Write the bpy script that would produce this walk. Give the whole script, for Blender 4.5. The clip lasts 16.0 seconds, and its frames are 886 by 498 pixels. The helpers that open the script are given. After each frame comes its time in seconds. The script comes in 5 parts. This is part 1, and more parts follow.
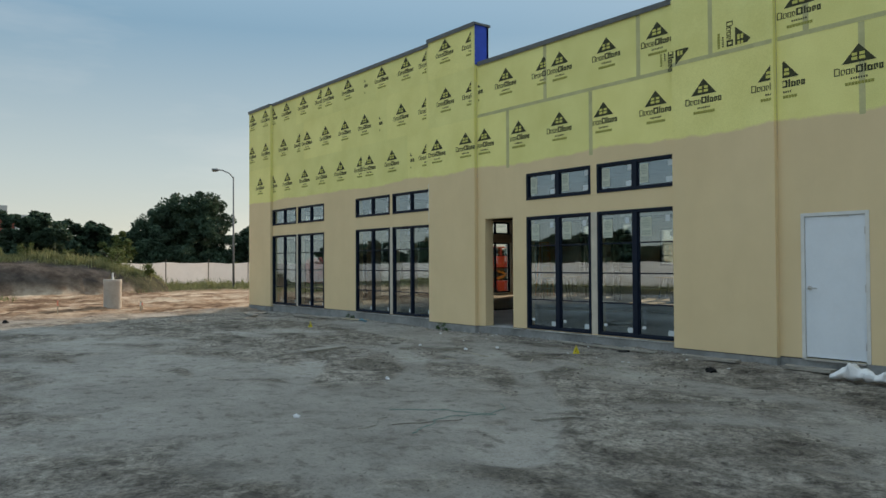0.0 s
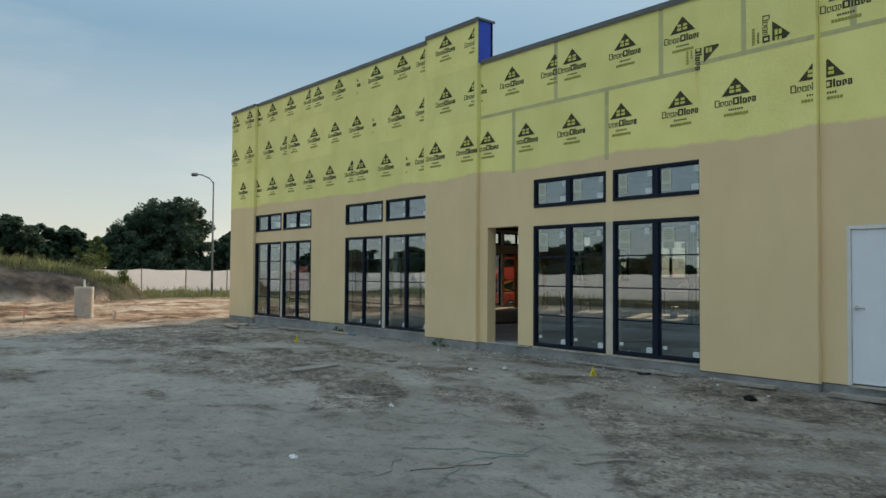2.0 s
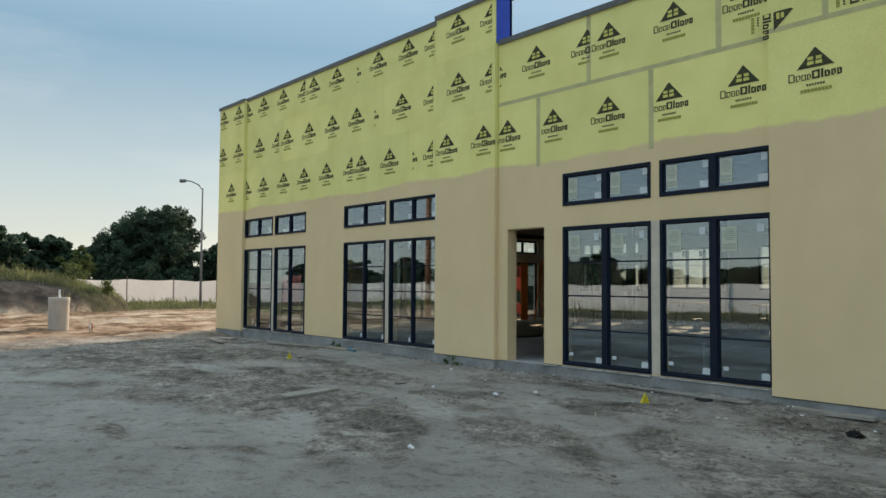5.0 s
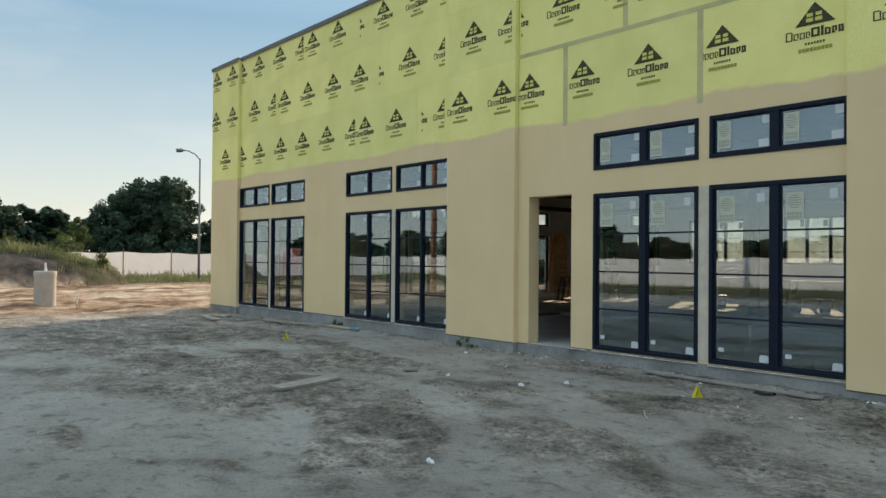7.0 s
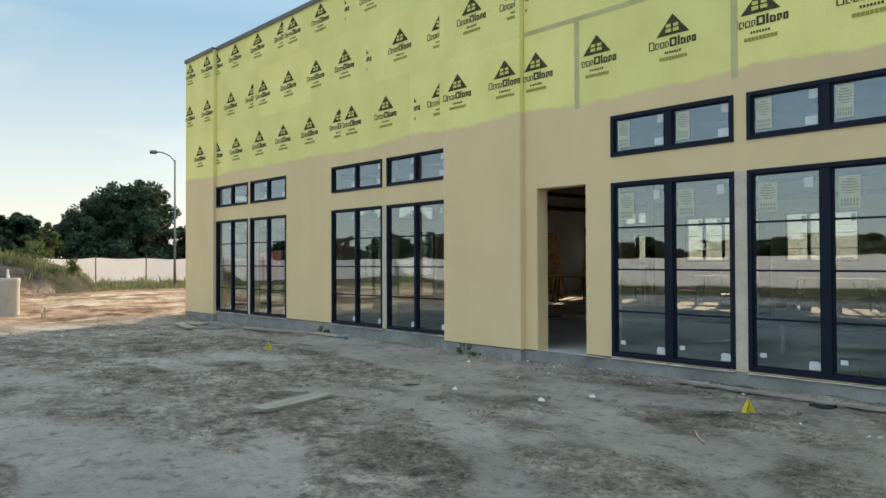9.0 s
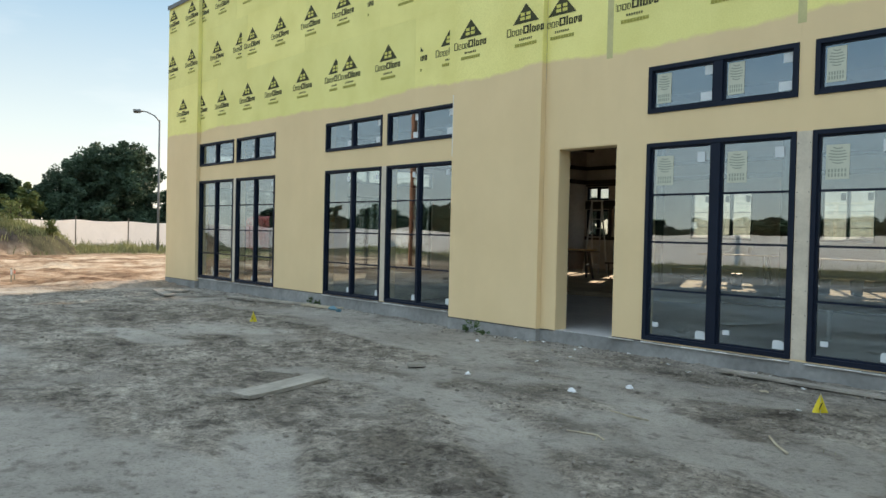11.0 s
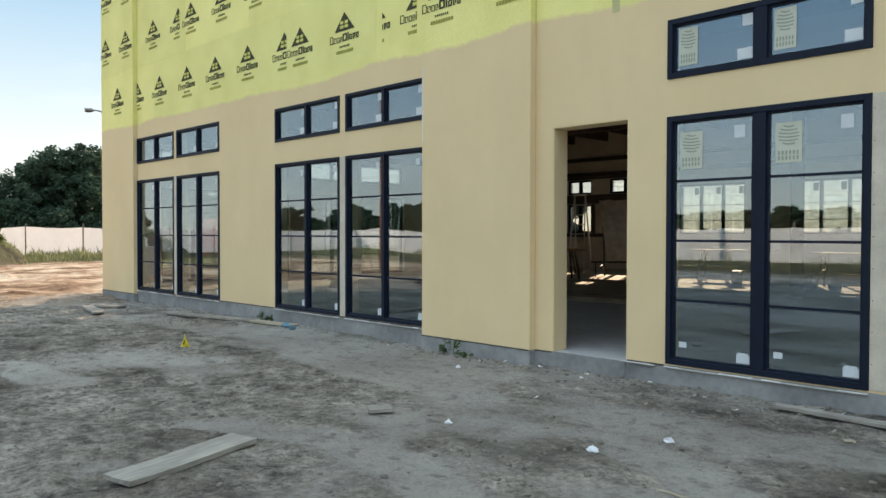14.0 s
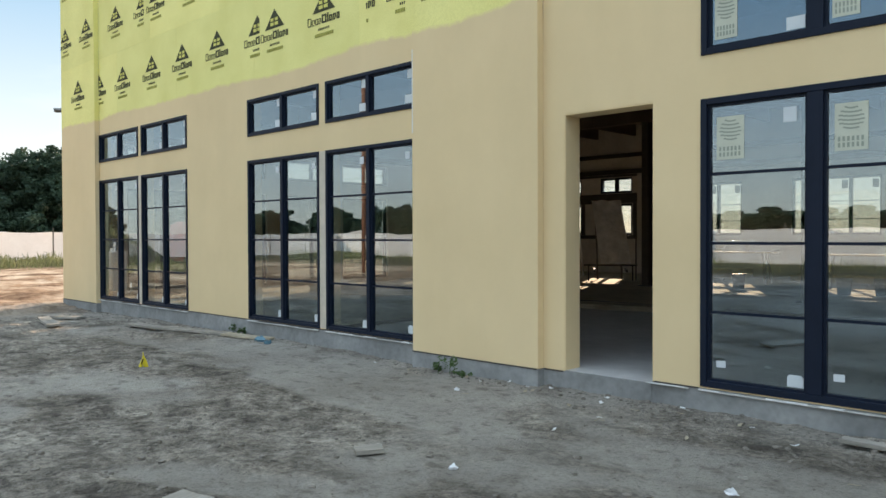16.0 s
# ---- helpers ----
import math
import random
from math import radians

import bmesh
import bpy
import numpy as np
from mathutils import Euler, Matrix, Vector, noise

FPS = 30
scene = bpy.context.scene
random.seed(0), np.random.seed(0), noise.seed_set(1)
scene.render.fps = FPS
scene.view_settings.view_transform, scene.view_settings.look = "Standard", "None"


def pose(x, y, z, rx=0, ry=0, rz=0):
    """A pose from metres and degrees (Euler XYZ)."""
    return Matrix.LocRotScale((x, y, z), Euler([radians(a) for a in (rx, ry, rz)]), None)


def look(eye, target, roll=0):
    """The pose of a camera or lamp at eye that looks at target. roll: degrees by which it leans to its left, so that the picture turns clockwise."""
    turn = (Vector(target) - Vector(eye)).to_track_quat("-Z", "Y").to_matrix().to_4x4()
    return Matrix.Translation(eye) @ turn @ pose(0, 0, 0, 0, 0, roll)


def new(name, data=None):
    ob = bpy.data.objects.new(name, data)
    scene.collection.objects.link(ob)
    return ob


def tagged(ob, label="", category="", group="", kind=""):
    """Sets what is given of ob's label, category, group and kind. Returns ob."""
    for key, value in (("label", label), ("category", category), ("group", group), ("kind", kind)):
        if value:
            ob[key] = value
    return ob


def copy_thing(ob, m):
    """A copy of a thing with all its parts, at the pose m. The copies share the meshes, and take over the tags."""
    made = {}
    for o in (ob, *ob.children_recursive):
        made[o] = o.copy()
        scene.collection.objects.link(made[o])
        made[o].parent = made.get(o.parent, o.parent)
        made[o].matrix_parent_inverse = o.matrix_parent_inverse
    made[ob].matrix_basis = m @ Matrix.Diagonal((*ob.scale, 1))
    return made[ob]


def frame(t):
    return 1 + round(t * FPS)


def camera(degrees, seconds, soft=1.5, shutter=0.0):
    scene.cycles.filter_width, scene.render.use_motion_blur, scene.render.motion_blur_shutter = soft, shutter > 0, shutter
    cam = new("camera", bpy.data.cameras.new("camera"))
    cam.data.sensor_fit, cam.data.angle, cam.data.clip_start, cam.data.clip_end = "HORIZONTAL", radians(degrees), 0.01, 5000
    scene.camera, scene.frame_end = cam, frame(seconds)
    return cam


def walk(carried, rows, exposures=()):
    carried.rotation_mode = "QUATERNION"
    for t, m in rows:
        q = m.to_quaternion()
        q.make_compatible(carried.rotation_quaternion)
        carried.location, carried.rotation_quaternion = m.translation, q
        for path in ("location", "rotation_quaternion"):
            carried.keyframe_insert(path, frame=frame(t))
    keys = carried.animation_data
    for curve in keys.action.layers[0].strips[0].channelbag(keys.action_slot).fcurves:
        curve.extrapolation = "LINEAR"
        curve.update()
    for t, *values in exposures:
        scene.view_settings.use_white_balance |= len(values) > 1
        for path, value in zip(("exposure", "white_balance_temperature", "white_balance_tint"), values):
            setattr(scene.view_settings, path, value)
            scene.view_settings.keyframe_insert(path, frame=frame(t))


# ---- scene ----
cam = camera(60.4, 16.0)

PATH = [
    (0, (2.807, -11.65, 1.691), (1.228, -10.424, 1.73), -0.3),
    (0.5, (2.502, -11.571, 1.712), (0.937, -10.325, 1.747), -0.0),
    (1, (2.189, -11.542, 1.729), (0.633, -10.286, 1.775), 0.3),
    (1.5, (1.877, -11.407, 1.72), (0.326, -10.146, 1.777), 0.5),
    (2, (1.568, -11.23, 1.725), (0.023, -9.962, 1.79), 0.4),
    (2.5, (1.318, -11.115, 1.686), (-0.222, -9.84, 1.755), 0.3),
    (3, (1.014, -10.969, 1.662), (-0.516, -9.683, 1.734), 0.1),
    (3.5, (0.696, -10.711, 1.664), (-0.833, -9.424, 1.747), -0.1),
    (4, (0.392, -10.523, 1.663), (-1.139, -9.24, 1.767), -0.0),
    (6.5, (-1.257, -9.692, 1.674), (-2.793, -8.412, 1.721), 0.8),
    (7, (-1.564, -9.423, 1.679), (-3.101, -8.143, 1.703), 0.5),
    (7.5, (-1.856, -9.294, 1.673), (-3.384, -8.004, 1.685), -0.1),
    (8, (-2.113, -9.184, 1.681), (-3.632, -7.884, 1.692), -0.6),
    (8.5, (-2.422, -9.006, 1.634), (-3.933, -7.695, 1.655), -0.6),
    (9, (-2.735, -8.84, 1.617), (-4.237, -7.52, 1.649), -0.2),
    (11.5, (-4.185, -7.977, 1.512), (-5.663, -6.631, 1.455), 1.3),
    (12, (-4.481, -7.71, 1.503), (-5.958, -6.364, 1.438), 1.0),
    (12.5, (-4.76, -7.476, 1.518), (-6.233, -6.124, 1.455), 0.7),
    (13, (-5.026, -7.27, 1.546), (-6.488, -5.907, 1.489), 0.5),
    (13.5, (-5.194, -7.076, 1.544), (-6.64, -5.695, 1.493), 0.3),
    (14, (-5.363, -6.807, 1.561), (-6.797, -5.413, 1.52), 0.1),
    (14.5, (-5.506, -6.659, 1.577), (-6.929, -5.254, 1.545), -0.1),
    (15, (-5.796, -6.51, 1.595), (-7.209, -5.096, 1.572), -0.2),
    (15.5, (-6.036, -6.357, 1.56), (-7.441, -4.933, 1.539), -0.3),
    (16, (-6.257, -6.133, 1.561), (-7.656, -4.704, 1.527), -0.2),
]
walk(cam, [(t, look(e, g, r)) for t, e, g, r in PATH], [(0, 0.20, 6790, 12), (4, 0.36, 6840, 12.5), (7, 0.55, 6880, 13), (9, 0.78, 7000, 13.5), (12, 0.96, 6960, 15), (16, 1.06, 6950, 17)])

# ---------------------------------------------------------------- world, sun
SUN_EL, SUN_AZ = 20.5, -27.0   # degrees; azimuth clockwise from +y
world = bpy.data.worlds.new("sky")
scene.world = world
world.use_nodes = True
wn, wl = world.node_tree.nodes, world.node_tree.links
wn.clear()
sky = wn.new("ShaderNodeTexSky")
sky.sky_type = "NISHITA"
sky.sun_disc = False
sky.sun_elevation, sky.sun_rotation = radians(SUN_EL), radians(SUN_AZ)
sky.air_density, sky.dust_density, sky.ozone_density = 1.0, 0.25, 2.0
tc = wn.new("ShaderNodeTexCoord")
mp = wn.new("ShaderNodeMapping")
mp.inputs["Scale"].default_value = (1.0, 1.0, 5.0)
cn = wn.new("ShaderNodeTexNoise")
cn.inputs["Scale"].default_value, cn.inputs["Detail"].default_value, cn.inputs["Roughness"].default_value = 1.7, 6, 0.55
cr = wn.new("ShaderNodeValToRGB")
cr.color_ramp.elements[0].position, cr.color_ramp.elements[1].position = 0.5, 0.8
cr.color_ramp.elements[0].color, cr.color_ramp.elements[1].color = (0, 0, 0, 1), (0.26, 0.26, 0.26, 1)
# thin high veil over the whole sky, paler towards the horizon
wsep = wn.new("ShaderNodeSeparateXYZ")
wl.new(tc.outputs["Generated"], wsep.inputs[0])
vr = wn.new("ShaderNodeValToRGB")
ve = vr.color_ramp.elements
ve.new(0.25)
ve.new(0.5)
# overhead stop raised above a natural sky to brighten the facade
for el, (p, c) in zip(ve, ((0.0, (4.75, 4.8, 4.15)), (0.12, (3.5, 4.15, 4.2)), (0.29, (1.6, 2.75, 3.65)), (0.8, (6.0, 7.9, 9.4)))):
    el.position, el.color = p, (*c, 1)
wl.new(wsep.outputs["Z"], vr.inputs["Fac"])
veil = wn.new("ShaderNodeMixRGB")
veil.inputs[0].default_value = 0.88
wl.new(sky.outputs["Color"], veil.inputs[1])
wl.new(vr.outputs["Color"], veil.inputs[2])
cm = wn.new("ShaderNodeMixRGB")
cm.inputs[2].default_value = (7.6, 7.4, 7.0, 1)
bg = wn.new("ShaderNodeBackground")
bg.inputs["Strength"].default_value = 0.12
wo = wn.new("ShaderNodeOutputWorld")
wl.new(tc.outputs["Generated"], mp.inputs["Vector"])
wl.new(mp.outputs["Vector"], cn.inputs["Vector"])
wl.new(cn.outputs["Fac"], cr.inputs["Fac"])
wl.new(cr.outputs["Color"], cm.inputs[0])
wl.new(veil.outputs["Color"], cm.inputs[1])
wl.new(cm.outputs["Color"], bg.inputs["Color"])
wl.new(bg.outputs["Background"], wo.inputs["Surface"])

sun = new("sun", bpy.data.lights.new("sun", "SUN"))
sun.data.energy, sun.data.angle, sun.data.color = 4.3, radians(0.6), (1.0, 0.80, 0.58)
_a, _e = radians(SUN_AZ), radians(SUN_EL)
_d = Vector((math.sin(_a) * math.cos(_e), math.cos(_a) * math.cos(_e), math.sin(_e)))
sun.matrix_world = look(_d * 60, (0, 0, 0))

# ---------------------------------------------------------------- materials


def base_mat(name, rough=0.8, metal=0.0, spec=0.3):
    m = bpy.data.materials.new(name)
    m.use_nodes = True
    b = m.node_tree.nodes["Principled BSDF"]
    b.inputs["Roughness"].default_value = rough
    b.inputs["Metallic"].default_value = metal
    b.inputs["Specular IOR Level"].default_value = spec
    return m, m.node_tree.nodes, m.node_tree.links, b


def noise_node(n, l, vec, scale, detail=4.0, rough=0.55, stretch=None):
    t = n.new("ShaderNodeTexNoise")
    t.inputs["Scale"].default_value, t.inputs["Detail"].default_value, t.inputs["Roughness"].default_value = scale, detail, rough
    if stretch:
        mpn = n.new("ShaderNodeMapping")
        mpn.inputs["Scale"].default_value = stretch[:3]
        if len(stretch) > 3:
            mpn.inputs["Rotation"].default_value = (0, 0, radians(stretch[3]))
        l.new(vec, mpn.inputs["Vector"])
        vec = mpn.outputs["Vector"]
    l.new(vec, t.inputs["Vector"])
    return t.outputs["Fac"]


def ramp(n, l, fac, stops):
    r = n.new("ShaderNodeValToRGB")
    e = r.color_ramp.elements
    while len(e) < len(stops):
        e.new(0.5)
    for el, (p, c) in zip(e, stops):
        el.position = p
        el.color = (*c, 1) if len(c) == 3 else c
    l.new(fac, r.inputs["Fac"])
    return r.outputs["Color"]


def mix(n, l, fac, a, b, mode="MIX"):
    x = n.new("ShaderNodeMixRGB")
    x.blend_type = mode
    for s, v in ((x.inputs[0], fac), (x.inputs[1], a), (x.inputs[2], b)):
        if hasattr(v, "links"):
            l.new(v, s)
        elif isinstance(v, (int, float)):
            s.default_value = v
        else:
            s.default_value = (*v, 1)
    return x.outputs["Color"]


def bump(n, l, b, height, strength, dist=0.01):
    u = n.new("ShaderNodeBump")
    u.inputs["Strength"].default_value, u.inputs["Distance"].default_value = strength, dist
    l.new(height, u.inputs["Height"])
    l.new(u.outputs["Normal"], b.inputs["Normal"])


def position(n):
    return n.new("ShaderNodeNewGeometry").outputs["Position"]


def simple(name, col, rough=0.7, metal=0.0, vary=0.15, scale=6.0, bump_s=0.0, bump_scale=80.0, spec=0.3, per_object=False):
    """A plain painted or raw surface with two scales of variation."""
    m, n, l, b = base_mat(name, rough, metal, spec)
    p = position(n)
    dark, light = tuple(c * (1 - vary) for c in col), tuple(min(1, c * (1 + vary)) for c in col)
    c1 = ramp(n, l, noise_node(n, l, p, scale, 5), [(0.3, dark), (0.7, light)])
    c2 = ramp(n, l, noise_node(n, l, p, scale * 9, 3), [(0.35, (1 - vary * 0.6,) * 3), (0.65, (1,) * 3)])
    c = mix(n, l, 1.0, c1, c2, "MULTIPLY")
    if per_object:
        oi = n.new("ShaderNodeObjectInfo")
        c = mix(n, l, 1.0, c, ramp(n, l, oi.outputs["Random"], [(0, (0.8,) * 3), (1, (1.1,) * 3)]), "MULTIPLY")
    l.new(c, b.inputs["Base Color"])
    if bump_s:
        bump(n, l, b, noise_node(n, l, p, bump_scale, 4), bump_s)
    return m


def facade_mat():
    """Yellow glass-mat sheathing above, tan trowelled coating below, with an uneven edge."""
    m, n, l, b = base_mat("facade_sheathing", 0.85, spec=0.2)
    p = position(n)
    sep = n.new("ShaderNodeSeparateXYZ")
    l.new(p, sep.inputs[0])
    # edge height
    flat = n.new("ShaderNodeCombineXYZ")
    l.new(sep.outputs["X"], flat.inputs[0])
    n1 = noise_node(n, l, flat.outputs[0], 0.35, 1)
    n2 = noise_node(n, l, p, 3.0, 5, 0.65)
    a = n.new("ShaderNodeMath"); a.operation = "MULTIPLY_ADD"
    l.new(n1, a.inputs[0]); a.inputs[1].default_value = 0.34; a.inputs[2].default_value = 3.66
    a2 = n.new("ShaderNodeMath"); a2.operation = "MULTIPLY_ADD"
    l.new(n2, a2.inputs[0]); a2.inputs[1].default_value = 0.16; l.new(a.outputs[0], a2.inputs[2])
    d = n.new("ShaderNodeMath"); d.operation = "SUBTRACT"
    l.new(sep.outputs["Z"], d.inputs[0]); l.new(a2.outputs[0], d.inputs[1])
    edge = n.new("ShaderNodeMapRange")
    edge.inputs["From Min"].default_value, edge.inputs["From Max"].default_value = -0.02, 0.035
    l.new(d.outputs[0], edge.inputs["Value"])
    # coating
    coat = ramp(n, l, noise_node(n, l, p, 0.9, 6, 0.6), [(0.25, (0.70, 0.543, 0.318)), (0.75, (0.765, 0.60, 0.36))])
    streak = ramp(n, l, noise_node(n, l, p, 1.6, 5, 0.6, (1, 1, 0.25)), [(0.3, (0.965, 0.965, 0.96)), (0.7, (1.01, 1.01, 1.0))])
    coat = mix(n, l, 1.0, coat, streak, "MULTIPLY")
    # bare boards
    board = ramp(n, l, noise_node(n, l, p, 1.2, 5), [(0.3, (0.79, 0.735, 0.28)), (0.7, (0.88, 0.83, 0.345))])
    fleck = ramp(n, l, noise_node(n, l, p, 60, 3), [(0.35, (0.92, 0.92, 0.9)), (0.6, (1, 1, 1))])
    board = mix(n, l, 1.0, board, fleck, "MULTIPLY")
    oi = n.new("ShaderNodeObjectInfo")
    board = mix(n, l, 1.0, board, ramp(n, l, oi.outputs["Random"], [(0, (0.94, 0.95, 0.93)), (1, (1.04, 1.03, 1.0))]), "MULTIPLY")
    l.new(mix(n, l, edge.outputs["Result"], coat, board), b.inputs["Base Color"])
    bump(n, l, b, noise_node(n, l, p, 35, 5, 0.7), 0.25, 0.006)
    return m


def ground_mat():
    m, n, l, b = base_mat("dirt", 0.95, spec=0.1)
    p = position(n)
    big = noise_node(n, l, p, 0.22, 4, 0.55, (1.0, 1.35, 1, 20))
    track = noise_node(n, l, p, 0.75, 7, 0.66, (1.0, 1.25, 1, 10))
    # low ends of fine and crumb are painted dark as clod shadows
    fine = noise_node(n, l, p, 3.6, 9, 0.72, (1.0, 1.0, 1, 24))
    crumb = noise_node(n, l, p, 15, 7, 0.78)
    ch = n.new("ShaderNodeAttribute")
    ch.attribute_name = "churn"
    # churned soil: dark, clotted, dry crumbs on top
    rough = ramp(n, l, track, [(0.36, (0.135, 0.119, 0.101)), (0.48, (0.235, 0.211, 0.184)), (0.60, (0.32, 0.291, 0.257))])
    rough = mix(n, l, 1.0, rough, ramp(n, l, crumb, [(0.36, (0.5, 0.49, 0.48)), (0.47, (0.95, 0.95, 0.94)), (0.62, (1.42, 1.41, 1.38))]), "MULTIPLY")
    rough = mix(n, l, 1.0, rough, ramp(n, l, fine, [(0.38, (0.45, 0.44, 0.43)), (0.47, (0.9, 0.9, 0.89)), (0.62, (1.34, 1.33, 1.3))]), "MULTIPLY")
    # packed soil: pale, silty, faintly blotched
    smooth = ramp(n, l, mix(n, l, 0.4, big, track), [(0.38, (0.30, 0.276, 0.245)), (0.6, (0.43, 0.40, 0.36))])
    smooth = mix(n, l, 1.0, smooth, ramp(n, l, fine, [(0.34, (0.68, 0.67, 0.66)), (0.46, (0.97, 0.97, 0.96)), (0.62, (1.06, 1.06, 1.05))]), "MULTIPLY")
    smooth = mix(n, l, 1.0, smooth, ramp(n, l, crumb, [(0.34, (0.76, 0.75, 0.74)), (0.44, (0.99, 0.99, 0.99)), (0.62, (1.05, 1.05, 1.05))]), "MULTIPLY")
    c = mix(n, l, ramp(n, l, mix(n, l, 0.42, ch.outputs["Color"], fine), [(0.36, (0, 0, 0)), (0.60, (1, 1, 1))]), smooth, rough)
    grit = noise_node(n, l, p, 38, 5, 0.75)
    c = mix(n, l, 1.0, c, ramp(n, l, grit, [(0.34, (0.66, 0.65, 0.64)), (0.45, (0.97, 0.97, 0.97)), (0.65, (1.07, 1.07, 1.06))]), "MULTIPLY")
    clump = noise_node(n, l, p, 4.2, 6, 0.62, (1.0, 1.5, 1, 30))
    c = mix(n, l, ramp(n, l, clump, [(0.57, (0, 0, 0)), (0.65, (0.55, 0.55, 0.55))]), c, (0.135, 0.118, 0.10))
    speck = noise_node(n, l, p, 13, 3, 0.6)
    c = mix(n, l, ramp(n, l, speck, [(0.69, (0, 0, 0)), (0.73, (0.7, 0.7, 0.7))]), c, (0.13, 0.11, 0.085))
    # red-brown clay towards the far end of the site
    sep = n.new("ShaderNodeSeparateXYZ")
    l.new(p, sep.inputs[0])
    r = n.new("ShaderNodeMapRange")
    r.inputs["From Min"].default_value, r.inputs["From Max"].default_value = -21.5, -26.5
    l.new(sep.outputs["X"], r.inputs["Value"])
    # darkest clay stop stands in for shadow in the ruts
    clay = ramp(n, l, noise_node(n, l, p, 0.38, 9, 0.7, (1.0, 0.7, 1, 60)), [(0.40, (0.12, 0.068, 0.04)), (0.49, (0.33, 0.215, 0.135)), (0.6, (0.60, 0.47, 0.34))])
    clay = mix(n, l, 1.0, clay, ramp(n, l, fine, [(0.33, (0.7, 0.68, 0.66)), (0.6, (1.08, 1.08, 1.08))]), "MULTIPLY")
    c = mix(n, l, r.outputs["Result"], c, clay)
    # dark topsoil of the spoil mound, painted darker still for the shade on its face
    sp = n.new("ShaderNodeAttribute")
    sp.attribute_name = "spoil"
    soil = ramp(n, l, noise_node(n, l, p, 1.1, 8, 0.7), [(0.36, (0.035, 0.028, 0.023)), (0.5, (0.07, 0.057, 0.048)), (0.66, (0.12, 0.10, 0.083))])
    c = mix(n, l, sp.outputs["Fac"], c, soil)
    # turf on the far verge and the mound
    att = n.new("ShaderNodeAttribute")
    att.attribute_name = "turf"
    turf = ramp(n, l, noise_node(n, l, p, 1.3, 6), [(0.35, (0.045, 0.042, 0.026)), (0.65, (0.105, 0.097, 0.052))])
    c = mix(n, l, att.outputs["Fac"], c, turf)
    l.new(c, b.inputs["Base Color"])
    hn = mix(n, l, 0.5, fine, crumb)
    hh = mix(n, l, 0.4, hn, track)
    bump(n, l, b, hh, 1.0, 0.17)
    return m


def glass_mat():
    m = bpy.data.materials.new("coated_glass")
    m.use_nodes = True
    n, l = m.node_tree.nodes, m.node_tree.links
    n.clear()
    out = n.new("ShaderNodeOutputMaterial")
    tr = n.new("ShaderNodeBsdfTransparent")
    tr.inputs["Color"].default_value = (0.86, 0.89, 0.88, 1)
    gl = n.new("ShaderNodeBsdfGlossy")
    gl.inputs["Roughness"].default_value = 0.0
    gl.inputs["Color"].default_value = (0.60, 0.73, 0.84, 1)
    lw = n.new("ShaderNodeLayerWeight")
    lw.inputs["Blend"].default_value = 0.5
    pw = n.new("ShaderNodeMath"); pw.operation = "POWER"
    pw.inputs[1].default_value = 4.0
    l.new(lw.outputs["Facing"], pw.inputs[0])
    fr = n.new("ShaderNodeMath"); fr.operation = "MULTIPLY_ADD"
    fr.inputs[1].default_value, fr.inputs[2].default_value = 0.70, 0.24
    l.new(pw.outputs[0], fr.inputs[0])
    mx = n.new("ShaderNodeMixShader")
    l.new(fr.outputs[0], mx.inputs[0]); l.new(tr.outputs[0], mx.inputs[1]); l.new(gl.outputs[0], mx.inputs[2])
    l.new(mx.outputs[0], out.inputs["Surface"])
    return m


def leaf_mat(name, dark, light):
    m, n, l, b = base_mat(name, 0.7, spec=0.2)
    g = n.new("ShaderNodeNewGeometry")
    c = ramp(n, l, g.outputs["Random Per Island"], [(0, dark), (1, light)])
    c = mix(n, l, 1.0, c, ramp(n, l, noise_node(n, l, g.outputs["Position"], 0.5, 3), [(0.3, (0.7, 0.7, 0.7)), (0.7, (1.15, 1.15, 1.1))]), "MULTIPLY")
    l.new(c, b.inputs["Base Color"])
    tl = n.new("ShaderNodeBsdfTranslucent")
    l.new(c, tl.inputs["Color"])
    mx = n.new("ShaderNodeMixShader")
    mx.inputs[0].default_value = 0.3
    l.new(b.outputs[0], mx.inputs[1]); l.new(tl.outputs[0], mx.inputs[2])
    l.new(mx.outputs[0], n["Material Output"].inputs["Surface"])
    return m


def wood_mat(name, dark, light, grain=(2.5, 34, 34)):
    m, n, l, b = base_mat(name, 0.8, spec=0.2)
    oc = n.new("ShaderNodeTexCoord").outputs["Object"]
    g = noise_node(n, l, oc, 1.0, 6, 0.6, grain)
    c = ramp(n, l, g, [(0.3, dark), (0.7, light)])
    c = mix(n, l, 1.0, c, ramp(n, l, noise_node(n, l, oc, 2.5, 5), [(0.3, (0.7,) * 3), (0.65, (1.05,) * 3)]), "MULTIPLY")
    l.new(c, b.inputs["Base Color"])
    bump(n, l, b, g, 0.3, 0.004)
    return m


FACADE = facade_mat()
DIRT = ground_mat()
GLASS = glass_mat()
FRAME = simple("black_frame_paint", (0.009, 0.015, 0.029), 0.45, 0.0, 0.1, 5, spec=0.14)
CONCRETE = simple("base_concrete", (0.27, 0.275, 0.27), 0.9, 0, 0.28, 1.6, 0.35, 60)
DUSTY = simple("dusty_concrete", (0.45, 0.395, 0.27), 0.85, 0, 0.22, 0.6, 0.15, 30)
SLAB = simple("slab_concrete", (0.52, 0.52, 0.52), 0.38, 0, 0.2, 0.7, 0.1, 40)
CAP = simple("grey_cap_metal", (0.13, 0.135, 0.13), 0.5, 0.3, 0.15, 3)
BLUE = simple("blue_membrane", (0.03, 0.08, 0.50), 0.5, 0, 0.12, 3)
